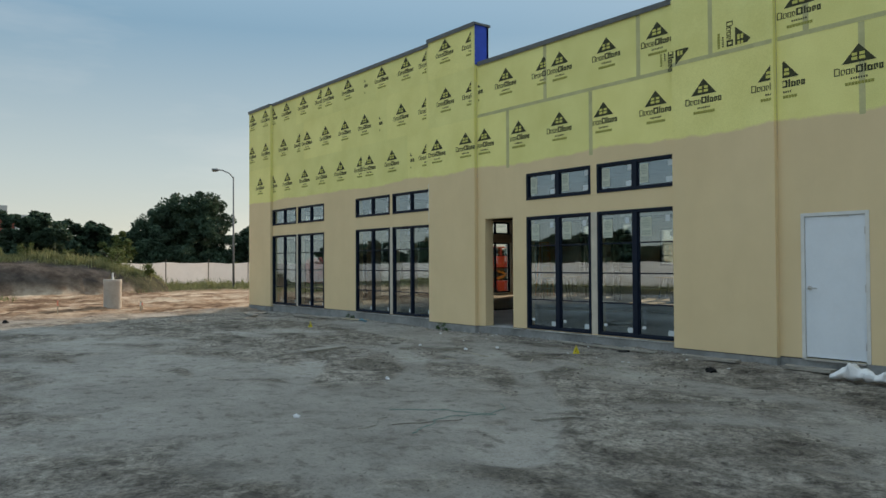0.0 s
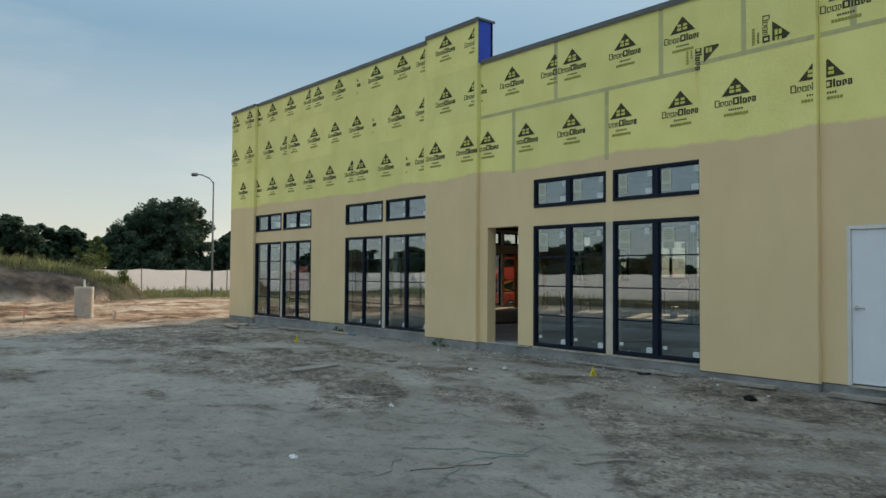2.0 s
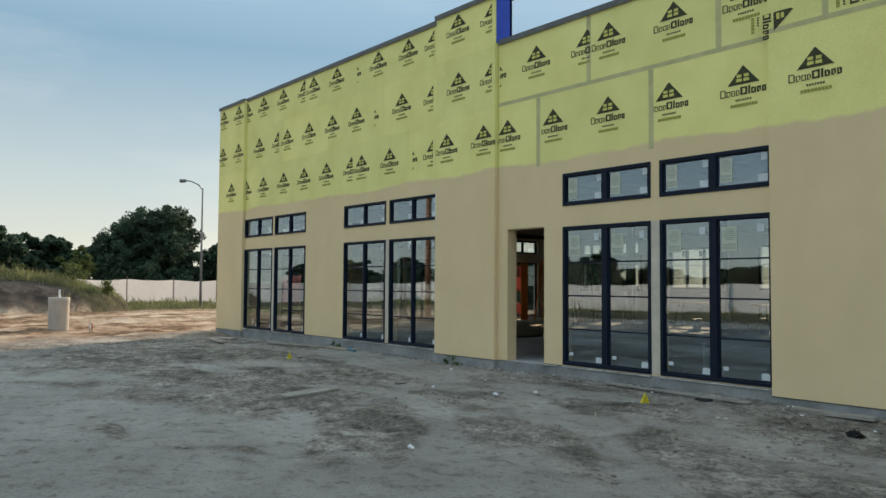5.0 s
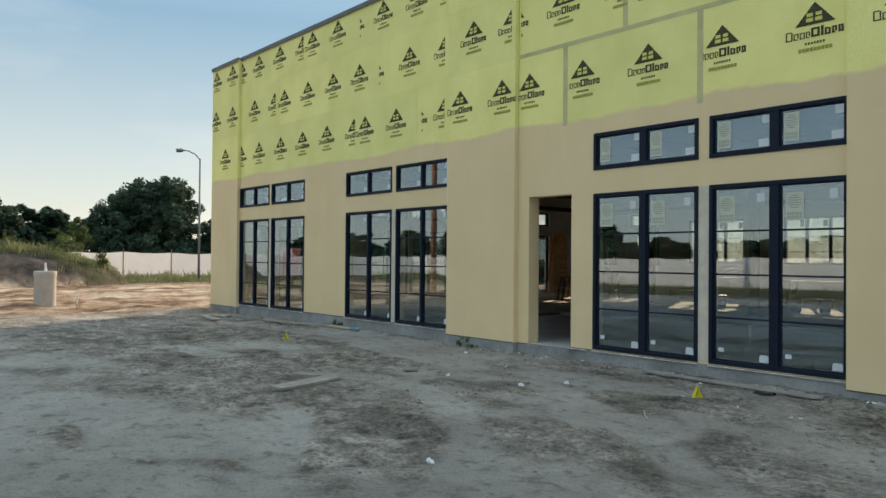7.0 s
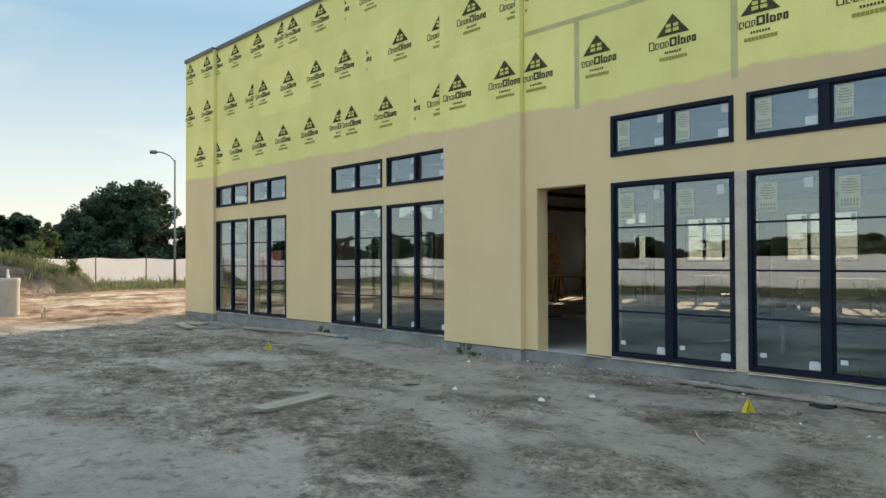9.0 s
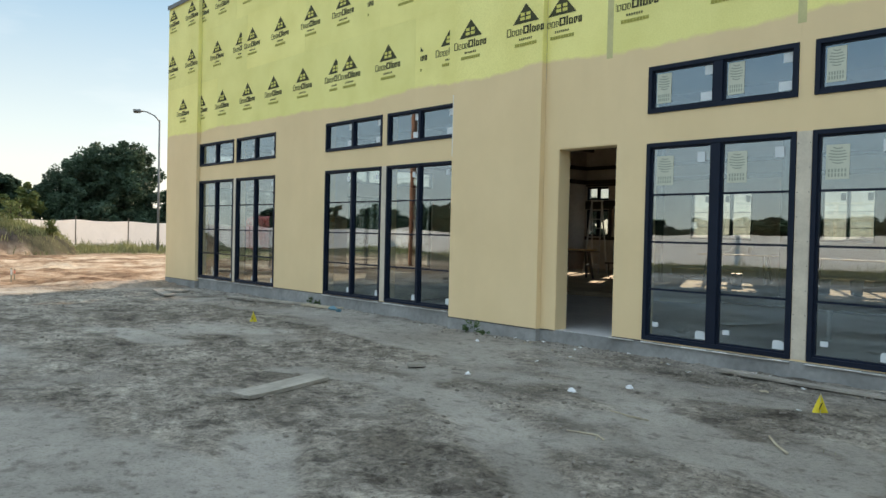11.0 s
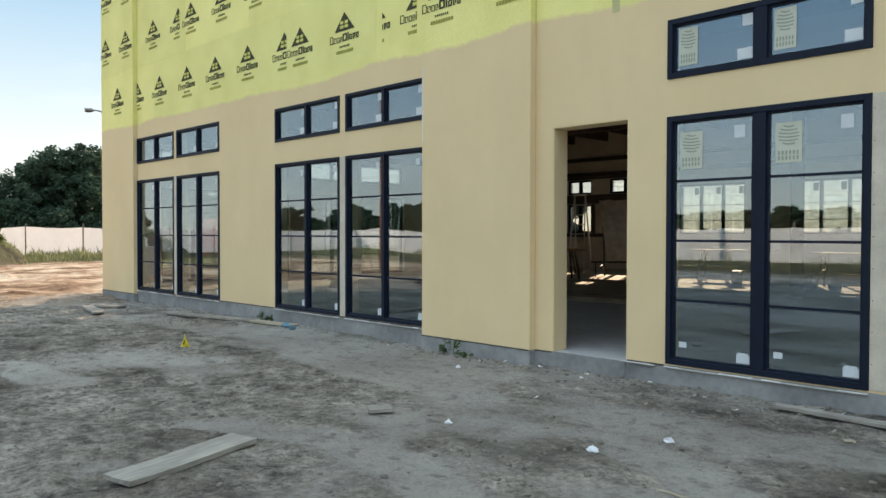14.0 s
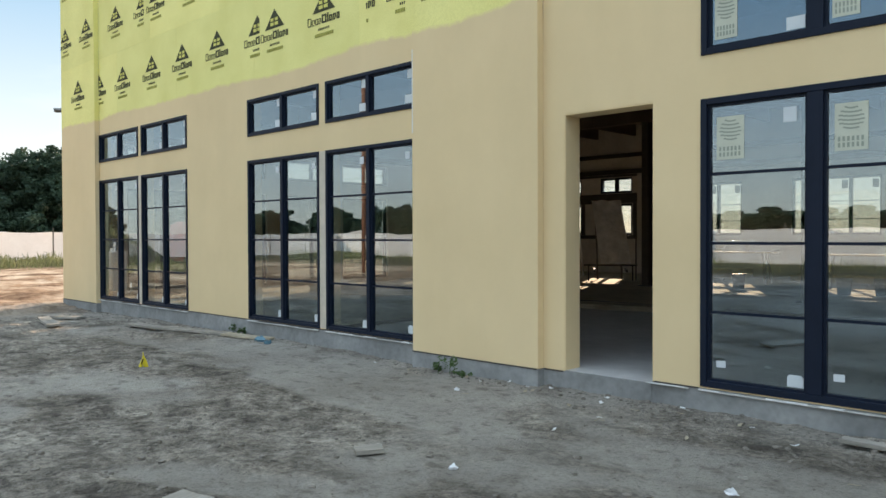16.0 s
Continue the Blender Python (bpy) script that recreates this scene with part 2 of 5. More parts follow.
TAPE = simple("joint_filler", (0.52, 0.49, 0.25), 0.85, 0, 0.12, 4)
INK = simple("printed_ink", (0.06, 0.062, 0.03), 0.85, 0, 0.2, 12)
INKPALE = simple("pale_ink", (0.34, 0.33, 0.075), 0.85, 0, 0.15, 15)
KNOCK = simple("unprinted_board", (0.64, 0.60, 0.16), 0.85, 0, 0.06, 8)
# white paint with the blue cast of the shade put into its colour
DOORPAINT = simple("white_door_paint", (0.70, 0.74, 0.78), 0.45, 0, 0.03, 2, spec=0.4)
DOORFRAME = simple("door_frame_primer", (0.66, 0.65, 0.62), 0.55, 0, 0.08, 5)
STEEL = simple("brushed_steel", (0.5, 0.5, 0.5), 0.3, 0.9, 0.08, 20)
STICKER = simple("white_sticker", (0.60, 0.65, 0.67), 0.55, 0, 0.04, 4)
LABEL = simple("cream_label", (0.54, 0.56, 0.46), 0.6, 0, 0.05, 8)
LABELINK = simple("olive_label_ink", (0.29, 0.325, 0.27), 0.6, 0, 0.05, 8)
STRIP = simple("bare_strip", (0.58, 0.52, 0.42), 0.8, 0, 0.12, 5)
SILLPAN = simple("sill_pan_metal", (0.46, 0.46, 0.43), 0.6, 0, 0.15, 7)
FLASH = simple("white_flashing", (0.68, 0.69, 0.68), 0.5, 0, 0.1, 8)
DRYWALL = simple("grey_board_wall", (0.60, 0.57, 0.52), 0.9, 0, 0.14, 0.8)
DECK = simple("roof_deck_brown", (0.12, 0.095, 0.078), 0.7, 0, 0.2, 2)
DARKSTEEL = simple("dark_steel", (0.07, 0.062, 0.057), 0.55, 0.2, 0.2, 4)
ORANGE = simple("orange_fibreglass", (0.62, 0.20, 0.02), 0.5, 0, 0.08, 6)
REDPAINT = simple("red_machine_paint", (0.62, 0.06, 0.03), 0.45, 0, 0.1, 4)
BLACK = simple("black_rubber", (0.015, 0.015, 0.015), 0.8, 0, 0.2, 10)
ALU = simple("aluminium", (0.55, 0.55, 0.54), 0.4, 0.7, 0.1, 10)
PLY = wood_mat("plywood", (0.48, 0.36, 0.16), (0.62, 0.48, 0.24))
OLDWOOD = wood_mat("weathered_lumber", (0.23, 0.212, 0.183), (0.38, 0.352, 0.306))
NEWWOOD = wood_mat("pale_lumber", (0.34, 0.29, 0.21), (0.50, 0.44, 0.33))
POST = wood_mat("post_wood", (0.12, 0.10, 0.08), (0.22, 0.19, 0.15))
POLEWOOD = wood_mat("pole_wood", (0.20, 0.09, 0.055), (0.32, 0.16, 0.10), (6, 6, 0.6))
TANKRED = simple("faded_red_paint", (0.72, 0.15, 0.14), 0.45, 0, 0.12, 3)
BARK = simple("bark", (0.07, 0.055, 0.04), 0.95, 0, 0.3, 3)
# leaf green shifted towards blue to paint in the aerial haze
LEAF = leaf_mat("hazed_oak_leaves", (0.035, 0.066, 0.046), (0.085, 0.135, 0.085))
LEAFPALE = leaf_mat("scrub_leaves", (0.075, 0.105, 0.035), (0.16, 0.19, 0.07))
GRASS = leaf_mat("grass_blades", (0.11, 0.13, 0.05), (0.33, 0.33, 0.17))
WEED = leaf_mat("weed_leaves", (0.06, 0.11, 0.04), (0.11, 0.17, 0.07))
CLOD = simple("dirt_clod", (0.20, 0.178, 0.152), 0.95, 0, 0.3, 3)
PLASTIC = simple("white_plastic_sheet", (0.78, 0.79, 0.80), 0.35, 0, 0.06, 6, 0.3, 14)
WRAP = simple("clear_wrap", (0.86, 0.87, 0.87), 0.16, 0, 0.25, 4, 0.4, 9, spec=0.8)
DARKPANE = simple("grey_glazing", (0.12, 0.13, 0.13), 0.15, 0, 0.1, 4, spec=0.6)
PRECAST = simple("precast_concrete", (0.44, 0.40, 0.35), 0.85, 0, 0.14, 2.5, 0.2, 40)
FENCECLOTH = simple("white_screen_cloth", (0.80, 0.75, 0.71), 0.8, 0, 0.1, 1.2, 0.5, 3)
_n, _l = FENCECLOTH.node_tree.nodes, FENCECLOTH.node_tree.links
_t, _x = _n.new("ShaderNodeBsdfTranslucent"), _n.new("ShaderNodeMixShader")
_t.inputs["Color"].default_value = (0.80, 0.74, 0.70, 1)
_x.inputs[0].default_value = 0.45
_l.new(_n["Principled BSDF"].outputs[0], _x.inputs[1])
_l.new(_t.outputs[0], _x.inputs[2])
_l.new(_x.outputs[0], _n["Material Output"].inputs["Surface"])
BRICK = simple("red_brick", (0.30, 0.10, 0.07), 0.85, 0, 0.2, 1)
STONEW = simple("pale_cornice", (0.62, 0.58, 0.54), 0.7, 0, 0.1, 1)
YELLOW = simple("yellow_flag", (0.62, 0.50, 0.03), 0.6, 0, 0.05, 20)
TEAL = simple("green_cord", (0.12, 0.21, 0.18), 0.6, 0, 0.1, 20)
BLUEBIT = simple("blue_scrap", (0.12, 0.24, 0.30), 0.5, 0, 0.1, 10)
PINKTAPE = simple("pink_ribbon", (0.75, 0.25, 0.16), 0.6, 0, 0.05, 20)
GALV = simple("galvanised_pole", (0.19, 0.20, 0.20), 0.65, 0.2, 0.1, 3)

# ---------------------------------------------------------------- mesh helpers


class Geo:
    """Collects vertices and faces of one mesh."""

    def __init__(self):
        self.v, self.f = [], []

    def box(self, x0, x1, y0, y1, z0, z1):
        k = len(self.v)
        self.v += [(x, y, z) for z in (z0, z1) for y in (y0, y1) for x in (x0, x1)]
        self.f += [tuple(k + i for i in q) for q in ((0, 2, 3, 1), (4, 5, 7, 6), (0, 1, 5, 4), (2, 6, 7, 3), (0, 4, 6, 2), (1, 3, 7, 5))]
        return self

    def beam(self, a, b, w, h):
        """A bar from a to b with section w by h."""
        a, b = Vector(a), Vector(b)
        d = (b - a).normalized()
        s = d.cross(Vector((0, 0, 1)))
        s = s.normalized() if s.length > 1e-4 else Vector((1, 0, 0))
        u = s.cross(d).normalized()
        k = len(self.v)
        for p in (a, b):
            for i, j in ((-1, -1), (1, -1), (1, 1), (-1, 1)):
                self.v.append(tuple(p + s * (i * w / 2) + u * (j * h / 2)))
        self.f += [tuple(k + i for i in q) for q in ((3, 2, 1, 0), (4, 5, 6, 7), (0, 1, 5, 4), (1, 2, 6, 5), (2, 3, 7, 6), (3, 0, 4, 7))]
        return self

    def tube(self, pts, radii, seg=8):
        """A round bar along a line of points."""
        pts = [Vector(p) for p in pts]
        if not hasattr(radii, "__len__"):
            radii = [radii] * len(pts)
        k = len(self.v)
        for i, p in enumerate(pts):
            d = (pts[min(i + 1, len(pts) - 1)] - pts[max(i - 1, 0)]).normalized()
            s = d.cross(Vector((0.13, 0.21, 1)) if abs(d.z) < 0.95 else Vector((1, 0, 0))).normalized()
            u = d.cross(s)
            for j in range(seg):
                a = 2 * math.pi * j / seg
                self.v.append(tuple(p + (s * math.cos(a) + u * math.sin(a)) * radii[i]))
        for i in range(len(pts) - 1):
            for j in range(seg):
                q, r = k + i * seg, k + (i + 1) * seg
                self.f.append((q + j, q + (j + 1) % seg, r + (j + 1) % seg, r + j))
        self.f.append(tuple(k + j for j in reversed(range(seg))))
        self.f.append(tuple(k + (len(pts) - 1) * seg + j for j in range(seg)))
        return self

    def blob(self, c, r, rnd, flat=0.7, seg=6, rings=4):
        """An uneven lump."""
        k = len(self.v)
        ph = rnd.random() * 6.3
        for i in range(rings + 1):
            t = math.pi * i / rings
            for j in range(seg):
                a = 2 * math.pi * j / seg + ph
                q = r * (0.75 + 0.5 * rnd.random()) if 0 < i < rings else r
                self.v.append((c[0] + q * math.sin(t) * math.cos(a), c[1] + q * math.sin(t) * math.sin(a), c[2] + q * flat * math.cos(t)))
        for i in range(rings):
            for j in range(seg):
                a, b = k + i * seg, k + (i + 1) * seg
                self.f.append((a + j, b + j, b + (j + 1) % seg, a + (j + 1) % seg))
        return self

    def mesh(self, name, mat, smooth=False, bevel=0.0):
        me = bpy.data.meshes.new(name)
        me.from_pydata(self.v, [], self.f)
        me.materials.append(mat)
        if bevel:
            bm = bmesh.new()
            bm.from_mesh(me)
            bmesh.ops.bevel(bm, geom=bm.edges[:], offset=bevel, segments=2, affect="EDGES", profile=0.6)
            bm.to_mesh(me)
            bm.free()
        if smooth:
            me.polygons.foreach_set("use_smooth", [True] * len(me.polygons))
        me.update()
        return me


def part(name, geo, mat, parent=None, label="", smooth=False, bevel=0.0, at=None):
    """One mesh object, under a thing or a part. at: its own origin, in the parent's space."""
    if at is not None:
        geo.v = [(x - at[0], y - at[1], z - at[2]) for x, y, z in geo.v]
    ob = new(name, geo.mesh(name, mat, smooth, bevel) if isinstance(geo, Geo) else geo)
    if at is not None:
        ob.location = at
    if parent is not None:
        ob.parent = parent
    if label:
        ob["label"] = label
    return ob


def thing(name, label, category, loc=(0, 0, 0), rz=0.0, group="", kind=""):
    ob = new(name)
    ob.empty_display_size = 0.2
    ob.matrix_world = pose(*loc, 0, 0, rz)
    return tagged(ob, label, category, group, kind)


def holed(geo, a0, a1, z0, z1, b0, b1, holes, along="x"):
    """A wall slab with rectangular openings; holes are (a0, a1, z0, z1)."""
    cuts = sorted({a0, a1, *[c for h in holes for c in h[:2] if a0 < c < a1]})
    for p, q in zip(cuts, cuts[1:]):
        zs = sorted((max(h[2], z0), min(h[3], z1)) for h in holes if h[0] < (p + q) / 2 < h[1])
        z = z0
        for lo, hi in zs + [(z1, z1)]:
            if lo > z + 1e-6:
                if along == "x":
                    geo.box(p, q, b0, b1, z, lo)
                else:
                    geo.box(b0, b1, p, q, z, lo)
            z = max(z, hi)
    return geo

# ---------------------------------------------------------------- plan of the building


X_FAR, X_NEAR = -23.72, 9.0
PIL = 0.093              # how far the pilasters stand out
SLAB_Z = 0.245
Z_COAT = 3.72            # top of the coated lower wall, where the boards begin
BACK = 17.5
MAIN_Z, TRANS_Z = (0.285, 2.708), (3.06, 3.61)


def main_z(x):
    return (0.278, 2.708) if x > -10 else (0.327, 2.70)


def trans_z(x):
    return (3.07, 3.65) if x > -10 else (3.055, 3.607)


UNITS = [(-21.925, -20.13), (-20.0, -18.25), (-16.35, -14.57), (-14.425, -12.70), (-9.207, -7.377), (-7.212, -5.387)]
DOORWAY = (-10.605, -9.645, 0.0, 2.742)
SERVICE = (-3.122, -2.112, 0.2, 2.444)
AB_TOP, P1_TOP, C_TOP = 7.32, 7.37, 6.42

# front wall: recessed bays, then the pilasters in front of them
holes = [(*u, *main_z(u[0])) for u in UNITS] + [(*u, *trans_z(u[0])) for u in UNITS] + [(DOORWAY[0], DOORWAY[1], 0.1, DOORWAY[3]), SERVICE]
g = Geo()
for bx0, bx1, bz in ((X_FAR + 0.02, -12.66, 0.32), (-12.66, -9.66, 0.236), (-9.66, -5.388, 0.266), (-5.388, X_NEAR, 0.20)):
    holed(g, bx0, bx1, bz, Z_COAT, 0.0, 0.235, holes)
PILASTERS = [(X_FAR, -21.92, AB_TOP), (-12.66, -10.858, P1_TOP), (-5.388, -3.484, C_TOP)]
for x0, x1, top in PILASTERS:
    g.box(x0, x1, -PIL, -0.002, 0.236 if top > 7 else 0.18, Z_COAT)
wall_front = tagged(part("wall_front", g, FACADE), "tan coated front wall with bare yellow sheathing above", "wall", kind="structure")
# the wall behind the boards
g = Geo()
g.box(X_FAR + 0.02, -10.86, 0.014, 0.30, Z_COAT, AB_TOP - 0.03)
g.box(-10.86, X_NEAR, 0.014, 0.30, Z_COAT, C_TOP - 0.03)
tagged(part("wall_parapet", g, DRYWALL), "framed parapet wall behind the sheathing boards", "wall", kind="structure")
# end of the tall parapet in blue membrane
g = Geo()
g.box(-10.858, -10.845, -0.06, 0.36, C_TOP - 0.02, P1_TOP - 0.01)
g.box(-10.86, -10.845, 0.30, 0.36, 5.6, P1_TOP - 0.02)
tagged(part("parapet_membrane", g, BLUE), "blue membrane on the end of the tall parapet", "membrane", kind="structure")


def cap(x0, x1, y0, y1, z):
    q = Geo()
    q.box(x0 - 0.03, x1 + 0.03, y0 - 0.035, y1, z, z + 0.05)
    q.box(x0 - 0.03, x1 + 0.03, y0 - 0.035, y0 - 0.020, z - 0.05, z + 0.0)
    tagged(part("parapet_cap", q, CAP), "grey metal cap along the top of the parapet", "parapet cap", kind="structure")


cap(X_FAR, -21.95, -PIL, 0.40, AB_TOP - 0.03)
cap(-21.87, -12.72, 0, 0.40, AB_TOP - 0.02)
cap(-12.66, -10.84, -PIL, 0.40, P1_TOP - 0.02)
cap(-10.78, X_NEAR, 0, 0.40, C_TOP - 0.02)

# concrete base under the wall
g = Geo()
for x0, x1, y0, z1 in ((-21.91, -12.67, -0.008, 0.317), (-10.85, -9.66, -0.008, 0.233), (-9.658, -5.40, -0.008, 0.263), (-3.475, X_NEAR, -0.008, 0.197), (X_FAR - 0.01, -21.911, -PIL - 0.008, 0.233), (-12.668, -10.851, -PIL - 0.008, 0.233), (-5.398, -3.476, -PIL - 0.008, 0.177)):
    g.box(x0, x1, y0, 0.009, -0.4, z1)
tagged(part("foundation_wall", g, CONCRETE, bevel=0.006), "grey concrete foundation wall under the facade", "foundation", kind="structure")
# the white flashing left hanging out under the windows
rnd = random.Random(5)
for x0, x1 in UNITS + [(-9.7, -9.3)]:
    part("sill_pan", Geo().box(x0 + 0.01, x1 - 0.01, -0.030, -0.0085, main_z(x0)[0] - 0.034, main_z(x0)[0] - 0.024), SILLPAN, wall_front, "grey metal sill pan under a window")
    q = Geo()
    x = x0
    while x < x1 - 0.1:
        w = rnd.uniform(0.06, 0.38)
        z = main_z(x0)[0] - 0.022 - rnd.random() * 0.008
        q.box(x, min(x1, x + w), -0.032 - rnd.random() * 0.015, -0.009, z, z + 0.004 + rnd.random() * 0.008)
        x += w + rnd.uniform(0.05, 0.5)
    part("sill_flashing", q, FLASH, wall_front, "torn white flashing under a window")

part("corner_bead", Geo().box(-12.664, -12.650, -PIL - 0.002, -PIL + 0.01, 2.75, 3.71), FLASH, wall_front, "pale corner bead on the pilaster")
# bare grey board between the paired windows
for (_, a_), (b_, _) in (UNITS[0:2], UNITS[2:4], UNITS[4:6]):
    zz0, zz1 = main_z(a_)
    part("cover_strip", Geo().box(a_ + 0.004, b_ - 0.004, -0.006, -0.0005, zz0 + 0.01, zz1 - 0.005), STRIP, wall_front, "pale bare strip between two windows")
    if b_ - a_ > 0.15:
        for i in range(9):
            for fx in (a_ + 0.022, b_ - 0.022):
                part("fastener", Geo().tube([(fx, -0.006, 0.5 + i * 0.26), (fx, -0.0085, 0.5 + i * 0.26)], 0.005, 6), DARKSTEEL, wall_front)
# dark drip edge under the coating
for a_, b_, y_, z_ in ((X_FAR, -21.92, -PIL, 0.236), (-21.91, -12.67, 0.0, 0.32), (-12.66, -10.86, -PIL, 0.236), (-10.85, -10.61, 0.0, 0.236), (-9.64, -9.22, 0.0, 0.266), (-5.388, -3.484, -PIL, 0.18), (-3.47, -3.13, 0.0, 0.20)):
    part("drip_edge", Geo().box(a_ + 0.003, b_ - 0.003, y_ - 0.013, y_ - 0.0005, z_ - 0.008, z_ + 0.004), DARKSTEEL, wall_front)
# ---------------------------------------------------------------- windows


def label_sticker(x, y, z, w, h, parent):
    q = Geo()
    q.box(x, x + w, y - 0.003, y, z - h, z)
    lab = part("label_sticker", q, LABEL, parent, "cream paper label with a printed emblem")
    q = Geo()
    cx = x + w / 2
    for i in range(6):
        ww = w * (0.20, 0.32, 0.38, 0.40, 0.36, 0.24)[i]
        zz = z - h * (0.10 + 0.085 * i)
        for s in range(6):
            a0, a1 = -1 + s / 3, -1 + (s + 1) / 3
            q.box(cx + a0 * ww, cx + a1 * ww, y - 0.005, y - 0.003, zz - h * 0.035 + h * 0.03 * (a0 * a0), zz + h * 0.03 * (a0 * a0))
    for row in range(2):
        for i in range(6):
            x0 = x + w * (0.10 + 0.14 * i)
            q.box(x0, x0 + w * 0.075, y - 0.005, y - 0.003, z - h * (0.80 + 0.13 * row), z - h * (0.70 + 0.13 * row))
    part("print", q, LABELINK, lab, "olive printed emblem and bars")


def window(index, x0, x1, z0, z1, y, main, axis="x", stickers=True, labels=True):
    """A black window unit of two lites side by side; the main ones have three bars across."""
    w = thing("window_%d" % index, "black-framed paired window with stickers on the glass", "window", kind="structure")
    if axis == "y":
        w.matrix_world = pose(y, 0, 0, 0, 0, 90)
        y = 0.0
    wide = (x0 > -10 or y > 10) and axis == "x"
    fw, mw = (0.055, 0.115) if wide else (0.045, 0.06)
    yf, yb = y - 0.016, y + 0.09
    q = Geo()
    q.box(x0 + 0.002, x0 + fw, yf, yb, z0 + 0.002, z1 - 0.002).box(x1 - fw, x1 - 0.002, yf, yb, z0 + 0.002, z1 - 0.002)
    q.box(x0 + fw, x1 - fw, yf, yb, z0 + 0.002, z0 + fw).box(x0 + fw, x1 - fw, yf, yb, z1 - fw, z1 - 0.002)
    part("window_frame", q, FRAME, w, bevel=0.004)
    xm = (x0 + x1) / 2
    part("mullion", Geo().box(xm - mw / 2, xm + mw / 2, yf + 0.004, yb, z0 + fw, z1 - fw), FRAME, w, bevel=0.004)
    for k, (a, b) in enumerate(((x0 + fw, xm - mw / 2), (xm + mw / 2, x1 - fw))):
        q = Geo()
        yg = y + 0.034
        q.box(a, a + 0.022, yg - 0.018, yg + 0.03, z0 + fw, z1 - fw).box(b - 0.022, b, yg - 0.018, yg + 0.03, z0 + fw, z1 - fw)
        q.box(a + 0.022, b - 0.022, yg - 0.018, yg + 0.03, z0 + fw, z0 + fw + 0.022).box(a + 0.022, b - 0.022, yg - 0.018, yg + 0.03, z1 - fw - 0.022, z1 - fw)
        part("sash", q, FRAME, w)
        p = part("pane", Geo().box(a + 0.018, b - 0.018, yg, yg + 0.006, z0 + fw + 0.018, z1 - fw - 0.018), GLASS, w, "clear reflective glass pane")
        p.visible_shadow = False
        if main:
            for i in (1, 2, 3):
                zz = z0 + fw + (z1 - z0 - 2 * fw) * i / 4
                part("muntin", Geo().box(a + 0.022, b - 0.022, yg - 0.014, yg - 0.001, zz - 0.012, zz + 0.012), FRAME, w)
        if stickers:
            yy = yg - 0.0015
            h = z1 - z0
            if main:
                k1 = 0.78 if wide else 0.6
                if labels:
                    label_sticker(a + 0.07, yy, z1 - fw - 0.11, 0.23, 0.355, w)
                part("corner_sticker", Geo().box(b - 0.09 - 0.13 * k1, b - 0.09, yy - 0.003, yy, z1 - fw - 0.09 - 0.15 * k1, z1 - fw - 0.09), STICKER, w, "white square sticker")
                if wide:
                    part("corner_sticker", Geo().box(a + 0.07, a + 0.15, yy - 0.003, yy, z0 + fw + 0.12, z0 + fw + 0.175), STICKER, w, "small white sticker")
                q = Geo().box(b - 0.03 - 0.16 * k1, b - 0.03, yy - 0.003, yy, z0 + fw + 0.035, z0 + fw + 0.115)
                q.box(b - 0.03 - 0.145 * k1, b - 0.045, yy - 0.003, yy, z0 + fw + 0.115, z0 + fw + 0.13)
                part("corner_sticker", q, STICKER, w, "white corner sticker")
            else:
                if labels:
                    label_sticker(a + 0.05, yy, z1 - fw - 0.045, 0.19, min(0.36, h - 2 * fw - 0.06), w)
                part("corner_sticker", Geo().box(b - 0.125, b - 0.03, yy - 0.003, yy, z1 - fw - 0.135, z1 - fw - 0.03), STICKER, w, "white square sticker")
                part("corner_sticker", Geo().box(b - 0.17, b - 0.03, yy - 0.003, yy, z0 + fw + 0.035, z0 + fw + 0.135), STICKER, w, "white corner sticker")
    return w


k = 1
for i, (x0, x1) in enumerate(UNITS):
    window(k, x0, x1, *main_z(x0), 0.0, True, labels=i >= 4)
    window(k + 1, x0, x1, *trans_z(x0), 0.0, False, labels=i >= 4)
    k += 2

# ---------------------------------------------------------------- ground


CHURNED = ((-9.0, -5.3, 2.0, 0.8), (-7.4, -4.8, 1.8, 0.8), (-10.9, -3.7, 2.0, 0.9), (-12.6, -4.8, 2.2, 1.2), (-5.7, -1.9, 1.3, 0.5), (-0.9, -4.9, 1.0, 0.6), (-3.7, -1.9, 0.9, 0.35), (-8.6, -2.7, 1.1, 0.5), (-15.2, -2.2, 2.6, 0.7), (0.9, -6.4, 1.6, 1.0), (-9.2, -7.5, 0.6, 0.25), (-18.2, -4.2, 4.0, 2.4), (-3.4, -1.5, 3.4, 1.1))
PACKED = ((-6.3, -8.6, 5.0, 1.5), (-4.4, -6.2, 1.6, 1.0), (-12.2, -1.3, 2.2, 0.6), (-14.0, -4.3, 1.3, 0.35), (-8.0, -1.4, 1.7, 0.5), (-11.5, -7.8, 3.2, 1.0), (-9.7, -6.9, 1.5, 0.8), (-8.1, -6.6, 1.0, 0.5), (-6.4, -3.1, 1.3, 0.6))
TRACKS = (((-11.2, -4.0), (-9.9, -3.45), (-8.9, -3.6), (-7.9, -4.05), (-6.6, -4.9), (-5.2, -6.2), (-4.0, -7.8)), ((-10.4, -5.0), (-9.4, -5.15), (-8.3, -5.7), (-7.0, -6.6), (-5.8, -7.9)), ((-8.2, -2.2), (-6.8, -2.9), (-5.2, -3.9), (-3.2, -5.6), (-1.8, -7.3)))


